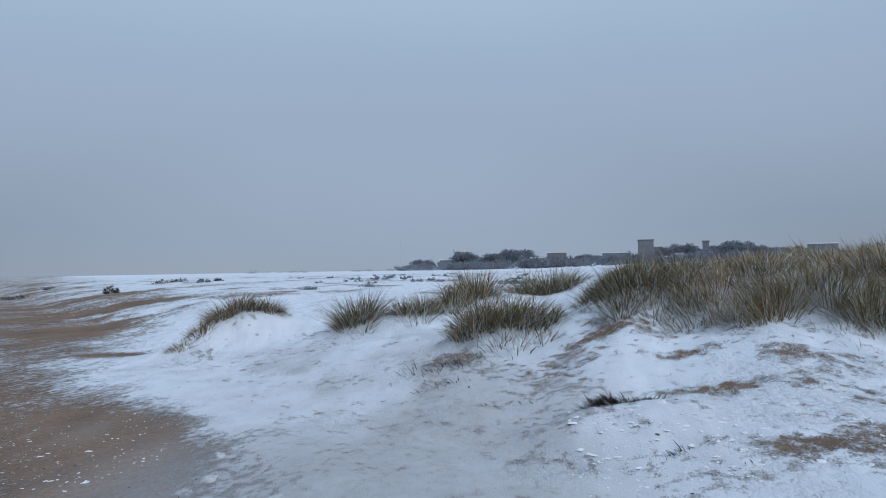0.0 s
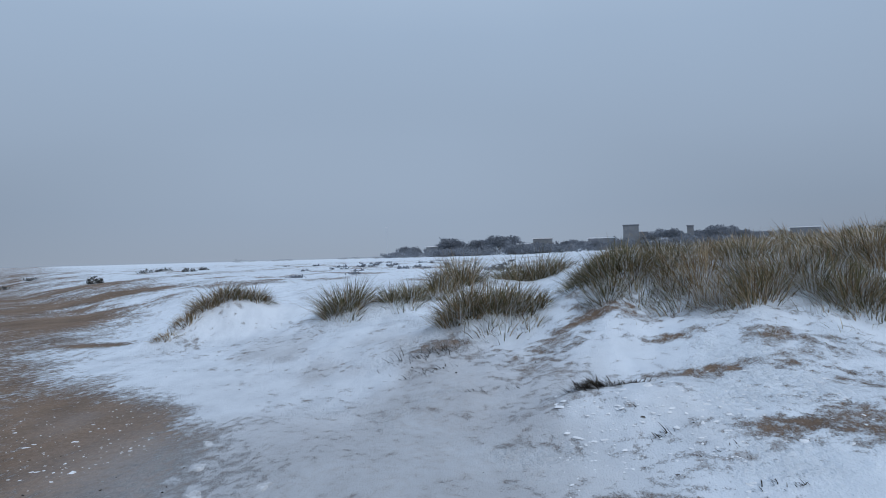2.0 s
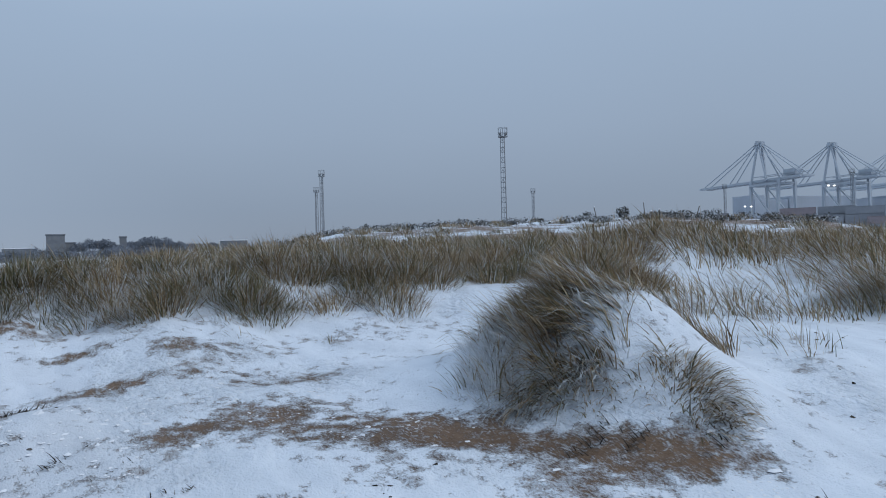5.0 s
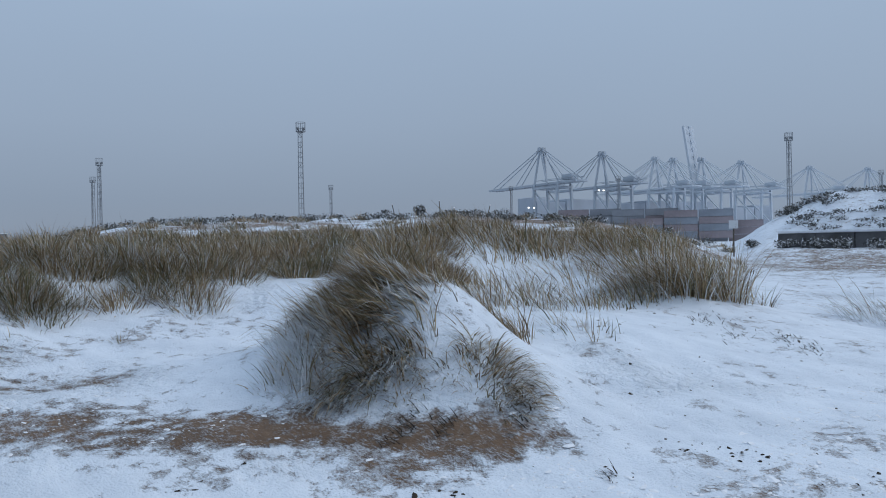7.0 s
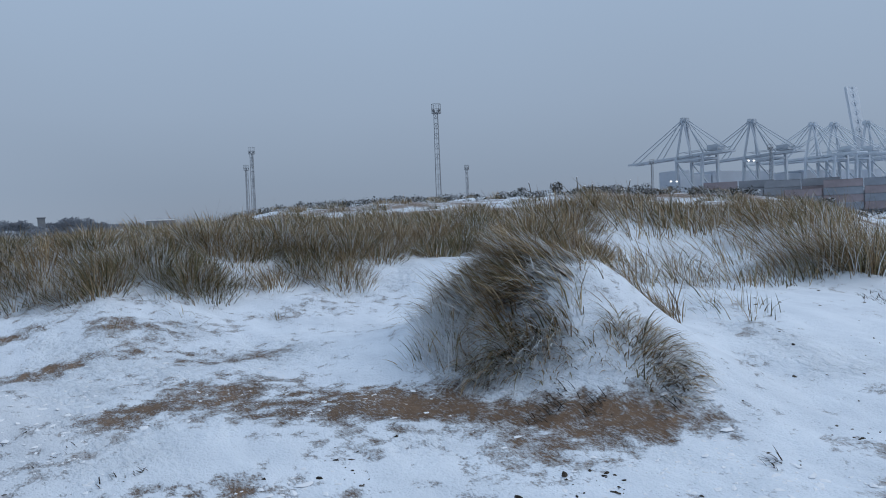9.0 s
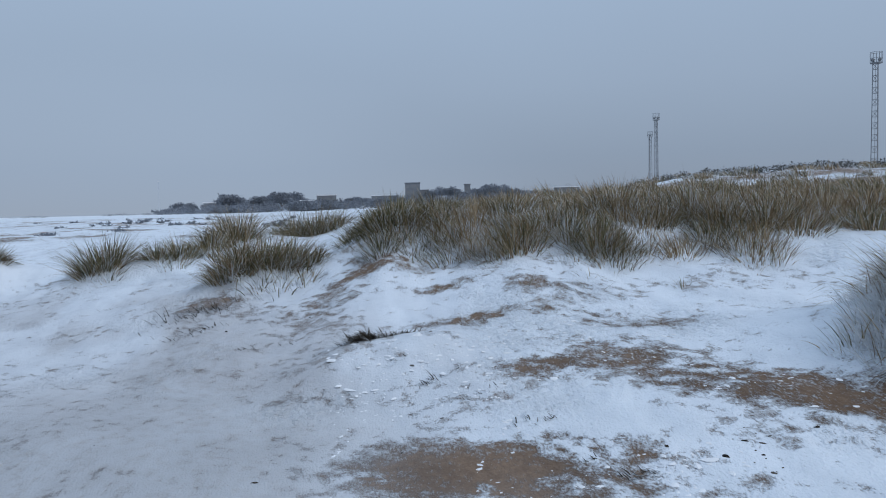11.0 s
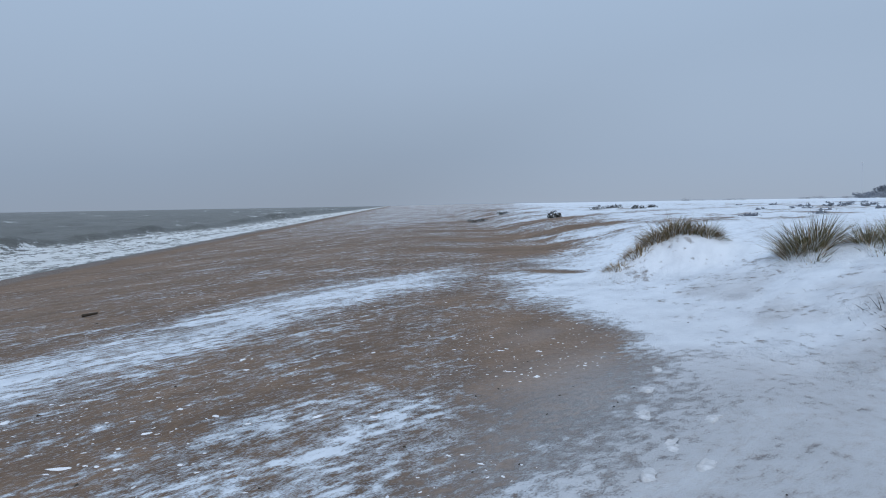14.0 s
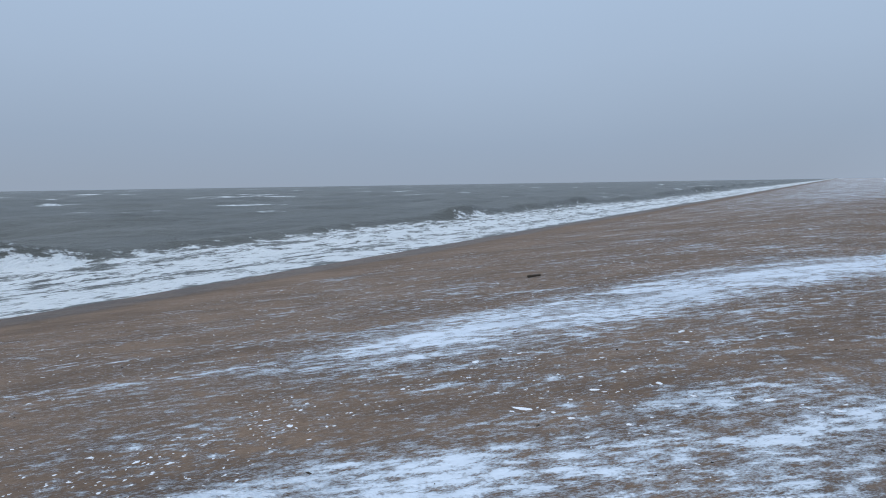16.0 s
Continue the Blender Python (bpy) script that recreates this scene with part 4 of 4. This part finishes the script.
def flood_mast(bearing, high_el, r, seed):
    """A three-legged lattice mast with a ladder, a ringed platform and floodlights."""
    x, y = polar(bearing, r)
    g = float(ground_height(x, y))
    h = 1.6 + r * math.tan(radians(high_el)) - g
    ob = thing("floodlight_mast", (x, y, g), "tall galvanised lattice floodlight mast with caged top", "mast", "floodlight masts of the port", 40 + seed * 31)
    head = h - 2.4
    corners = [(math.cos(radians(a)), math.sin(radians(a))) for a in (90, 210, 330)]

    def at(k, z):
        w = 0.92 - 0.26 * z / head
        return Vector((corners[k % 3][0] * w, corners[k % 3][1] * w, z))
    for k in range(3):
        bm = bmesh.new()
        bar(bm, at(k, -0.3), at(k, head), 0.17)
        part("leg", bm, STEEL, ob)
    bm = bmesh.new()
    n = int(head / 1.25)
    for i in range(n):
        z0, z1 = head * i / n, head * (i + 1) / n
        for k in range(3):
            bar(bm, at(k, z1), at(k + 1, z1), 0.07)
            if i % 2 == 0:
                bar(bm, at(k, z0), at(k + 1, z1), 0.06)
    part("lattice", bm, STEEL, ob)["kind"] = "stuff"
    bm = bmesh.new()
    for dx in (-0.22, 0.22):
        bar(bm, (dx, 0.15, 0), (dx, 0.15, head), 0.06)
    for i in range(int(head / 0.6)):
        bar(bm, (-0.22, 0.15, 0.4 + i * 0.6), (0.22, 0.15, 0.4 + i * 0.6), 0.04)
    part("ladder", bm, STEEL, ob)
    bm = bmesh.new()
    bmesh.ops.create_cone(bm, cap_ends=True, segments=16, radius1=1.25, radius2=1.25, depth=0.16, matrix=Matrix.Translation((0, 0, head + 0.08)))
    part("platform", bm, STEEL, ob)
    bm = bmesh.new()
    for i in range(12):
        a, b = radians(30 * i), radians(30 * (i + 1))
        bar(bm, (1.2 * math.cos(a), 1.2 * math.sin(a), head), (1.2 * math.cos(a), 1.2 * math.sin(a), h), 0.07)
        for z in (head + 1.1, h):
            bar(bm, (1.2 * math.cos(a), 1.2 * math.sin(a), z), (1.2 * math.cos(b), 1.2 * math.sin(b), z), 0.08)
    part("cage", bm, STEEL, ob)
    for i in range(4):
        a = radians(45 + 90 * i)
        bm = bmesh.new()
        bmesh.ops.create_cube(bm, size=1.0, matrix=Matrix.Translation((0.95 * math.cos(a), 0.95 * math.sin(a), head + 0.75)) @ pose(0, 0, 0, 0, 35, math.degrees(a)) @ Matrix.Diagonal((0.3, 0.55, 0.5, 1)))
        part("floodlight", bm, STEEL, ob)


for k, (b, e, r) in enumerate(((48.6, 9.56, 190), (34.3, 6.61, 278), (33.85, 5.29, 345), (50.8, 4.79, 385), (85.0, 7.39, 245), (64.9, 4.45, 400), (73.1, 4.95, 372), (90.6, 4.4, 420))):
    flood_mast(b, e, r, k)


def crane(bearing, high_el, mat, raised=False):
    """A ship-to-shore crane: portal legs, A-frame, girder with its boom, tie rods, machinery house."""
    apex = 81.0
    r = (apex - 1.6) / math.tan(radians(high_el))
    x, y = polar(bearing, r)
    ob = thing("gantry_crane", (x, y, 0), "tall pale ship-to-shore container crane" + (" with raised boom" if raised else " with lowered boom"), "crane", "cranes along the quay", 62.0)
    # local x runs out over the water, local y along the quay
    for lx in (-15, 15):
        for ly in (-9, 9):
            bm = bmesh.new()
            bar(bm, (lx, ly, 0), (lx, ly * 0.8, 50), 2.2, 1.8)
            part("leg", bm, mat, ob)
    spans = [((-15, ly, z), (15, ly, z), 1.6) for z in (15, 47) for ly in (-8.6, 8.6)] + [((lx, -8.6, z), (lx, 8.6, z), 1.6) for z in (15, 47) for lx in (-15, 15)]
    for a, b, wide in spans + [((-15, ly, 16), (15, ly * 0.85, 46), 1.0) for ly in (-8.8, 8.8)]:
        bm = bmesh.new()
        bar(bm, a, b, wide)
        part("portal_beam", bm, mat, ob)
    bm = bmesh.new()
    for ly in (-4, 4):
        bar(bm, (-36, ly, 50.5), (18, ly, 50.5), 4.6, 1.6)
        bar(bm, (-36, ly, 54.0), (18, ly, 54.0), 0.5)
    for lx in range(-36, 19, 9):
        bar(bm, (lx, -4, 50.5), (lx, 4, 50.5), 1.0)
    part("girder", bm, mat, ob)
    way = Vector((math.cos(radians(80)), 0, math.sin(radians(80)))) if raised else Vector((1, 0, 0))
    bm = bmesh.new()
    for ly in (-4, 4):
        bar(bm, Vector((18, ly, 50.5)), Vector((18, ly, 50.5)) + way * 66, 6.0 if raised else 3.6, 2.4 if raised else 1.6)
    for i in range(8):
        p, q = Vector((18, -4, 50.5)) + way * (i * 8.2), Vector((18, 4, 50.5)) + way * (i * 8.2 + 8.2)
        bar(bm, p, q, 2.4 if raised else 1.1)
        bar(bm, p + Vector((0, 8, 0)), q - Vector((0, 8, 0)), 2.4 if raised else 1.1)
    for i in range(1, 9):
        p = Vector((18, 0, 50.5)) + way * (i * 8.2)
        bar(bm, p + Vector((0, -4, 0)), p + Vector((0, 4, 0)), 1.0)
    part("boom", bm, mat, ob)
    bm = bmesh.new()
    for ly in (-7, 7):
        bar(bm, (15, ly, 50), (13, ly * 0.25, apex), 1.5)
        bar(bm, (-2, ly, 50), (12.5, ly * 0.25, apex - 1), 1.1)
    bar(bm, (13, -3.2, apex), (13, 3.2, apex), 3.0)
    bar(bm, (9, 0, apex - 1), (17, 0, apex - 1), 3.2)
    part("a_frame", bm, mat, ob)
    for ly in (-3, 3):
        for ax, bx in [(12, -34), (12, -15)] + ([] if raised else [(14, 46), (14, 80)]):
            bm = bmesh.new()
            bar(bm, (ax, ly * 0.5, apex), (bx, ly, 52), 0.6)
            part("tie_rod", bm, mat, ob)
    bm = bmesh.new()
    box(bm, (-22, 0, 54.5), (12, 7, 4.4))
    part("machinery_house", bm, mat, ob)
    bm = bmesh.new()
    box(bm, (2, 0, 47), (4, 4, 3.4))
    part("cab", bm, mat, ob)


# the farther cranes take the paler paint, with more haze in its colour
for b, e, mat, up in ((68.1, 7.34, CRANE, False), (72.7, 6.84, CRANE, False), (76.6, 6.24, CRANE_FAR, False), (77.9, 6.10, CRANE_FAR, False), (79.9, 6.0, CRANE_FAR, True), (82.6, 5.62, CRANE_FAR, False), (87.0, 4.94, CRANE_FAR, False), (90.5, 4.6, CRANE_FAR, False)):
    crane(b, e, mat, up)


def glow_material():
    m, t, b = material("lit_work_lamp")
    b.inputs["Base Color"].default_value = (0.9, 0.9, 0.85, 1)
    b.inputs["Emission Color"].default_value = (1.0, 0.96, 0.88, 1)
    b.inputs["Emission Strength"].default_value = 2.0
    return m


LIT = glow_material()
for b, e in ((66.24, 2.74), (66.66, 2.72), (71.65, 3.92), (72.0, 3.90)):
    x, y = polar(b, 590)
    lamp_ob = thing("work_lamp", (x, y, 0), "lit white work lamp on a tall quay post", "lamp", "work lamps on the quay")
    z = 1.6 + 590 * math.tan(radians(e))
    bm = bmesh.new()
    cone(bm, (0, 0, 0), (0, 0, z - 0.5), 0.25, 0.15, 6)
    part("post", bm, CRANE_FAR, lamp_ob)
    bm = bmesh.new()
    bmesh.ops.create_uvsphere(bm, u_segments=10, v_segments=6, radius=0.8, matrix=Matrix.Translation((0, 0, z)) @ Matrix.Diagonal((1, 1, 0.7, 1)))
    part("lamp_head", bm, LIT, lamp_ob, "glowing white lamp head")


def ship(ax, ay, bx, by):
    a, b = Vector((ax, ay, 0)), Vector((bx, by, 0))
    way = (b - a).normalized()
    length = (b - a).length
    ob = thing("container_ship", ((ax + bx) / 2, (ay + by) / 2, 0), "long grey container ship lying at the quay", "ship", "", math.degrees(math.atan2(way.y, way.x)))
    bm = bmesh.new()
    half = [(-length / 2, 0), (-length / 2 + 8, 15), (length / 2 - 40, 16), (length / 2, 0), (length / 2 - 40, -16), (-length / 2 + 8, -15)]
    low = [bm.verts.new((px * 0.97, py * 0.85, -1)) for px, py in half]
    high = [bm.verts.new((px, py, 21)) for px, py in half]
    bm.faces.new(high)
    for i in range(6):
        bm.faces.new((low[i], low[(i + 1) % 6], high[(i + 1) % 6], high[i]))
    bmesh.ops.recalc_face_normals(bm, faces=bm.faces)
    part("hull", bm, HULL, ob)
    rng = np.random.default_rng(4)
    for i in range(10):
        px = -length / 2 + 40 + i * (length - 110) / 10
        tall = 2.6 * int(rng.integers(5, 9))
        bm = bmesh.new()
        box(bm, (px, 0, 21 + tall / 2), ((length - 110) / 10 - 1.5, 28, tall))
        part("deck_cargo", bm, HULL, ob)
    bm = bmesh.new()
    box(bm, (-length / 2 + 28, 0, 32), (12, 26, 22))
    part("bridge", bm, HULL, ob)


ship(600, 285, 1010, 70)


def container(x, y, z, turn, mat, label):
    ob = thing("shipping_container", (x, y, z), label, "container", "containers stacked on the quay", turn)
    bm = bmesh.new()
    box(bm, (0, 0, 1.3), (12.0, 2.36, 2.5))
    for k in range(20):
        for side in (-1, 1):
            box(bm, (-5.7 + k * 0.6, side * 1.19, 1.3), (0.3, 0.06, 2.3))
    part("body", bm, mat, ob)
    bm = bmesh.new()
    for lx in (-6, 6):
        for ly in (-1.2, 1.2):
            box(bm, (lx, ly, 1.3), (0.18, 0.18, 2.6))
    part("corner_post", bm, mat, ob)
    bm = bmesh.new()
    box(bm, (0, 0, 2.65), (12.1, 2.4, 0.1))
    part("top", bm, mat, ob)
    return ob


# stacks: bearing, distance, boxes along, boxes high
YARD = np.random.default_rng(9)
for b, r, along, tiers, kinds in ((70.9, 300, 2, 4, (RED_BOX, RED_BOX, GREY_BOX)), (73.8, 296, 3, 4, (RED_BOX, RED_BOX, GREY_BOX)), (77.6, 292, 3, 4, (RED_BOX, RED_BOX, BLUE_BOX)), (66.9, 310, 3, 3, (RED_BOX, BLUE_BOX, GREY_BOX)), (63.0, 330, 2, 4, (BLUE_BOX, GREY_BOX)), (80.9, 300, 2, 3, (GREY_BOX, RED_BOX))):
    cx, cy = polar(b, r)
    g = float(ground_height(cx, cy))
    for i in range(along):
        for k in range(tiers - (1 if i == 0 and along > 2 else 0)):
            d = (i - (along - 1) / 2) * 12.6
            mat = kinds[int(YARD.integers(0, len(kinds)))]
            colour = {RED_BOX.name: "dull red", BLUE_BOX.name: "dull blue", GREY_BOX.name: "pale grey"}[mat.name]
            container(cx + d * math.cos(radians(b)), cy - d * math.sin(radians(b)), g + k * 2.72, -b, mat, colour + " steel shipping container stacked on the quay")


# ---- the wall, the sign and the fence at the back of the dunes ----
def wall_run():
    a, b = polar(84.3, 45.5), polar(99.0, 44.0)
    va, vb = Vector((*a, 0)), Vector((*b, 0))
    way = (vb - va).normalized()
    ob = thing("retaining_wall", ((a[0] + b[0]) / 2, (a[1] + b[1]) / 2, 0.85), "low dark concrete retaining wall capped with snow", "wall", "", math.degrees(math.atan2(way.y, way.x)))
    n = 6
    length = (vb - va).length
    for k in range(n):
        bm = bmesh.new()
        box(bm, ((k + 0.5) / n * length - length / 2, 0, 0.45), (length / n - 0.05, 0.5, 1.1))
        part("panel", bm, CONCRETE, ob)
    bm = bmesh.new()
    box(bm, (0, 0, 1.05), (length, 0.75, 0.14))
    bmesh.ops.bevel(bm, geom=bm.edges[:], offset=0.04, segments=2, affect="EDGES")
    part("snow_cap", bm, SNOW, ob, "rounded cap of snow")


wall_run()
sx, sy = polar(81.3, 46)
sign = thing("sign_post", (sx, sy, float(ground_height(sx, sy)) - 0.1), "small blank pale notice board on a post", "sign", "", -81)
bm = bmesh.new()
bar(bm, (0, 0, 0), (0, 0, 2.2), 0.09)
part("post", bm, WOOD, sign)
bm = bmesh.new()
box(bm, (0, -0.07, 2.0), (0.5, 0.04, 0.48))
part("board", bm, SIGN, sign, "pale enamel board")


def fence_post(bearing, r, tall, tilt, seed):
    x, y = polar(bearing, r)
    ob = thing("fence_post", (x, y, float(ground_height(x, y)) - 0.15), "leaning weathered wooden fence post", "fence post", "old fence in the dunes", seed * 20)
    bm = bmesh.new()
    cone(bm, (0, 0, 0), (tilt, 0, tall + 0.15), 0.035, 0.025, 7)
    part("post", bm, WOOD, ob)
    bm = bmesh.new()
    cone(bm, (tilt, 0, tall + 0.14), (tilt, 0, tall + 0.2), 0.05, 0.03, 7)
    part("snow_cap", bm, SNOW, ob)


for k, (b, r, tall, tilt) in enumerate(((55.9, 52, 1.0, -0.45), (59.4, 52, 1.1, -0.4), (59.9, 41, 0.8, -0.05), (60.5, 42, 0.75, 0.0), (63.0, 52, 0.9, -0.35))):
    fence_post(b, r, tall, tilt, k)


# ---- small things on the ground ----
def twig_tuft(x, y, spread, count, tall, seed, lean_to, label):
    rng = np.random.default_rng(seed)
    z = float(ground_height(x, y))
    ob = thing("dead_grass_tuft", (x, y, z), label, "dead grass", "dead tufts in the snow")
    ox, oy = rng.normal(0, spread, count), rng.normal(0, spread * 0.35, count)
    root = np.stack([ox, oy, ground_height(x + ox, y + oy) - z - 0.01], -1)
    head = radians(lean_to) + rng.normal(0, 0.7, count)
    me = blades("blades", root, head, rng.uniform(0.5, 1.3, count), rng.uniform(0.2, 0.8, count), tall * rng.uniform(0.5, 1.3, count), np.full(count, 0.009), TWIG, rng)
    part_mesh("dead_foliage", me, ob)["kind"] = "stuff"


hx, hy = polar(12.6, 6.75)
twig_tuft(hx - 0.05, hy, 0.11, 420, 0.13, 1, -80, "dark matted dead grass on a snow hump")
twig_tuft(hx + 0.22, hy + 0.05, 0.12, 130, 0.07, 2, 60, "dark matted dead grass on a snow hump")
for k, (b, r, wide, count, tall) in enumerate(((17.3, 5.75, 0.05, 30, 0.10), (21.0, 5.4, 0.09, 26, 0.06), (24.0, 4.9, 0.05, 18, 0.07), (26.2, 4.9, 0.04, 14, 0.07), (14.2, 6.1, 0.06, 18, 0.06), (2.8, 7.6, 0.09, 24, 0.06), (6.0, 7.5, 0.06, 16, 0.06), (-0.6, 8.6, 0.22, 60, 0.10),
                                               (0.3, 9.4, 0.30, 120, 0.16), (-2.0, 9.2, 0.2, 40, 0.08), (-6.9, 11.0, 0.07, 14, 0.06), (29.5, 4.4, 0.04, 12, 0.06), (45.5, 3.9, 0.04, 16, 0.07), (73.0, 4.7, 0.05, 22, 0.10), (85.5, 4.6, 0.05, 26, 0.06), (33.5, 4.25, 0.06, 26, 0.08),
                                               (79.5, 9.3, 0.30, 90, 0.10), (81.5, 8.8, 0.28, 70, 0.08), (84.8, 8.9, 0.2, 60, 0.08), (86.5, 8.6, 0.2, 60, 0.08), (66.8, 5.3, 0.12, 60, 0.14), (57.5, 5.15, 0.16, 60, 0.14), (60.5, 5.1, 0.1, 40, 0.12))):
    x, y = polar(b, r)
    twig_tuft(x, y, wide, count, tall, 20 + k, -50, "dark dead grass poking through the snow")


def scatter(name, spots, size, mat, label, flat, seed, category):
    """Many small uneven lumps lying on the ground, too many to count."""
    rng = np.random.default_rng(seed)
    n = len(spots)
    z = ground_height(spots[:, 0], spots[:, 1])
    base = np.array([(1, 0, 0), (0.4, 0.9, 0), (-0.7, 0.7, 0), (-1, -0.1, 0), (-0.5, -0.85, 0), (0.6, -0.75, 0), (0.35, 0.25, 1), (-0.4, 0.1, 0.9), (0.05, -0.4, 0.85)])
    faces = [(0, 1, 6), (1, 2, 7), (1, 7, 6), (2, 3, 7), (3, 4, 7), (4, 8, 7), (4, 5, 8), (5, 0, 8), (0, 6, 8), (6, 7, 8)]
    turn = rng.uniform(0, 6.28, n)
    s = size * np.exp(rng.normal(0, 0.5, n))
    verts = base[None] * (1 + rng.normal(0, 0.22, (n, 9, 1)))
    c, q = np.cos(turn)[:, None], np.sin(turn)[:, None]
    stretch = rng.uniform(0.8, 2.0, n)[:, None]
    vx, vy = verts[..., 0] * stretch, verts[..., 1]
    out = np.stack([vx * c - vy * q, vx * q + vy * c, verts[..., 2] * flat - 0.15], -1) * s[:, None, None]
    out += np.stack([spots[:, 0], spots[:, 1], z], -1)[:, None]
    tris = (np.arange(n)[:, None, None] * 9 + np.array(faces)[None]).reshape(-1, 3)
    return tagged(new(name, quick_mesh(name, out.reshape(-1, 3), np.zeros((0, 4), int), tris, mat)), label, category, kind="stuff")


def spots_in(count, seed, b0, b1, r0, r1, keep):
    rng = np.random.default_rng(seed)
    b, r = np.radians(rng.uniform(b0, b1, count * 8)), r0 * (r1 / r0) ** rng.random(count * 8)
    x, y = r * np.sin(b), r * np.cos(b)
    on = keep(x, y) > rng.random(len(x))
    return np.stack([x[on], y[on]], -1)[:count]


def few(x, y):
    cover = snow_cover(x, y)[0]
    return np.clip(1.1 - 1.5 * cover, 0, 1) * step(0.35, 0.65, fbm(x * 0.9 + 8, y * 0.6, 3)) * (1 - step(10, 14, coords(x, y)[0]))


def lots(x, y):
    cover = snow_cover(x, y)[0]
    return step(0.5, 0.8, cover) * step(0.4, 0.7, fbm(x * 0.7 + 3, y * 0.7, 3))


scatter("snow_clods", spots_in(2600, 1, -100, 50, 2.4, 22, few), 0.010, SNOW, "small clods of snow lying on the sand", 0.32, 2, "snow")
scatter("snow_lumps", spots_in(2600, 3, 9, 100, 2.2, 7.5, lots), 0.011, SNOW, "small lumps and crusts on the drifted snow", 0.35, 4, "snow")
scatter("beach_debris", spots_in(420, 5, -100, 100, 2.4, 16, lambda x, y: 0.25 + 0.75 * step(60, 75, coords(x, y)[3])), 0.009, TWIG, "dark crumbs of weed and wood", 0.6, 6, "debris")
scatter("weed_crumbs", spots_in(260, 9, 40, 84, 3.2, 4.8, lambda x, y: step(0.45, 0.62, fbm(x * 1.4 + 3, y * 1.4, 3))), 0.008, TWIG, "dark crumbs of weed trodden into the snow", 0.6, 10, "debris")
scatter("pebbles", spots_in(1500, 7, 74, 104, 2.8, 5.4, lambda x, y: step(0.40, 0.62, fbm(x * 1.1, y * 1.1, 3)) * step(74, 84, coords(x, y)[3])), 0.0095, TWIG, "dark pebbles and weed in trampled snow", 0.7, 8, "pebbles")
px, py = -12.9, 7.6
stick = thing("driftwood", (px, py, float(ground_height(px, py))), "short dark stick of driftwood on the sand", "driftwood", "", 25)
bm = bmesh.new()
cone(bm, (-0.14, 0, 0.02), (0.15, 0.02, 0.07), 0.03, 0.02, 7)
part("branch", bm, TWIG, stick)


CRUST = plain_material("crusted_grey_snow", (0.52, 0.53, 0.555), 0.8, 0.25, 14.0)


# ---- boot prints: pushed-up rims of crusted snow ----
def boot_print(x, y, head, seed):
    """Snow packed in a print: an uneven sole shape with a broken crust along one edge."""
    rng = np.random.default_rng(seed)
    rings, sides = 6, 20
    ca, sa = math.cos(radians(head)), math.sin(radians(head))
    ring_z = (0.006, 0.006, 0.004, 0.016, 0.020, -0.012)
    behind = rng.uniform(0, 6.28)
    rough = 1 + 0.2 * rng.normal(size=sides)
    verts = [(0, 0, 0.006)]
    for i in range(rings):
        f = (i + 1) / rings
        for j in range(sides):
            a = 2 * math.pi * j / sides
            waist = 1 - 0.28 * math.exp(-((math.sin(a)) / 0.35) ** 2)
            u, t = 0.062 * f * math.cos(a) * waist * rough[j], 0.135 * f * math.sin(a) * (0.8 + 0.2 * rough[j])
            lift = max(0.0, math.cos(a - behind)) * (0.5 + rng.random())
            verts.append((u * ca + t * sa, -u * sa + t * ca, ring_z[i] * (lift if 2 < i < 5 else 1)))
    verts = np.array(verts)
    base = float(ground_height(x, y))
    verts[:, 2] += ground_height(x + verts[:, 0], y + verts[:, 1]) - base
    tris = [(0, 1 + j, 1 + (j + 1) % sides) for j in range(sides)]
    quads = [(1 + i * sides + j, 1 + (i + 1) * sides + j, 1 + (i + 1) * sides + (j + 1) % sides, 1 + i * sides + (j + 1) % sides) for i in range(rings - 1) for j in range(sides)]
    ob = new("boot_print", quick_mesh("boot_print", verts, np.array(quads), np.array(tris), CRUST, True))
    ob.location = (x, y, base)
    return tagged(ob, "boot print packed with crusted snow", "footprint", "boot prints in the thin snow")


for k, (x, y, head) in enumerate(PRINTS):
    boot_print(x, y, head - 32, k)
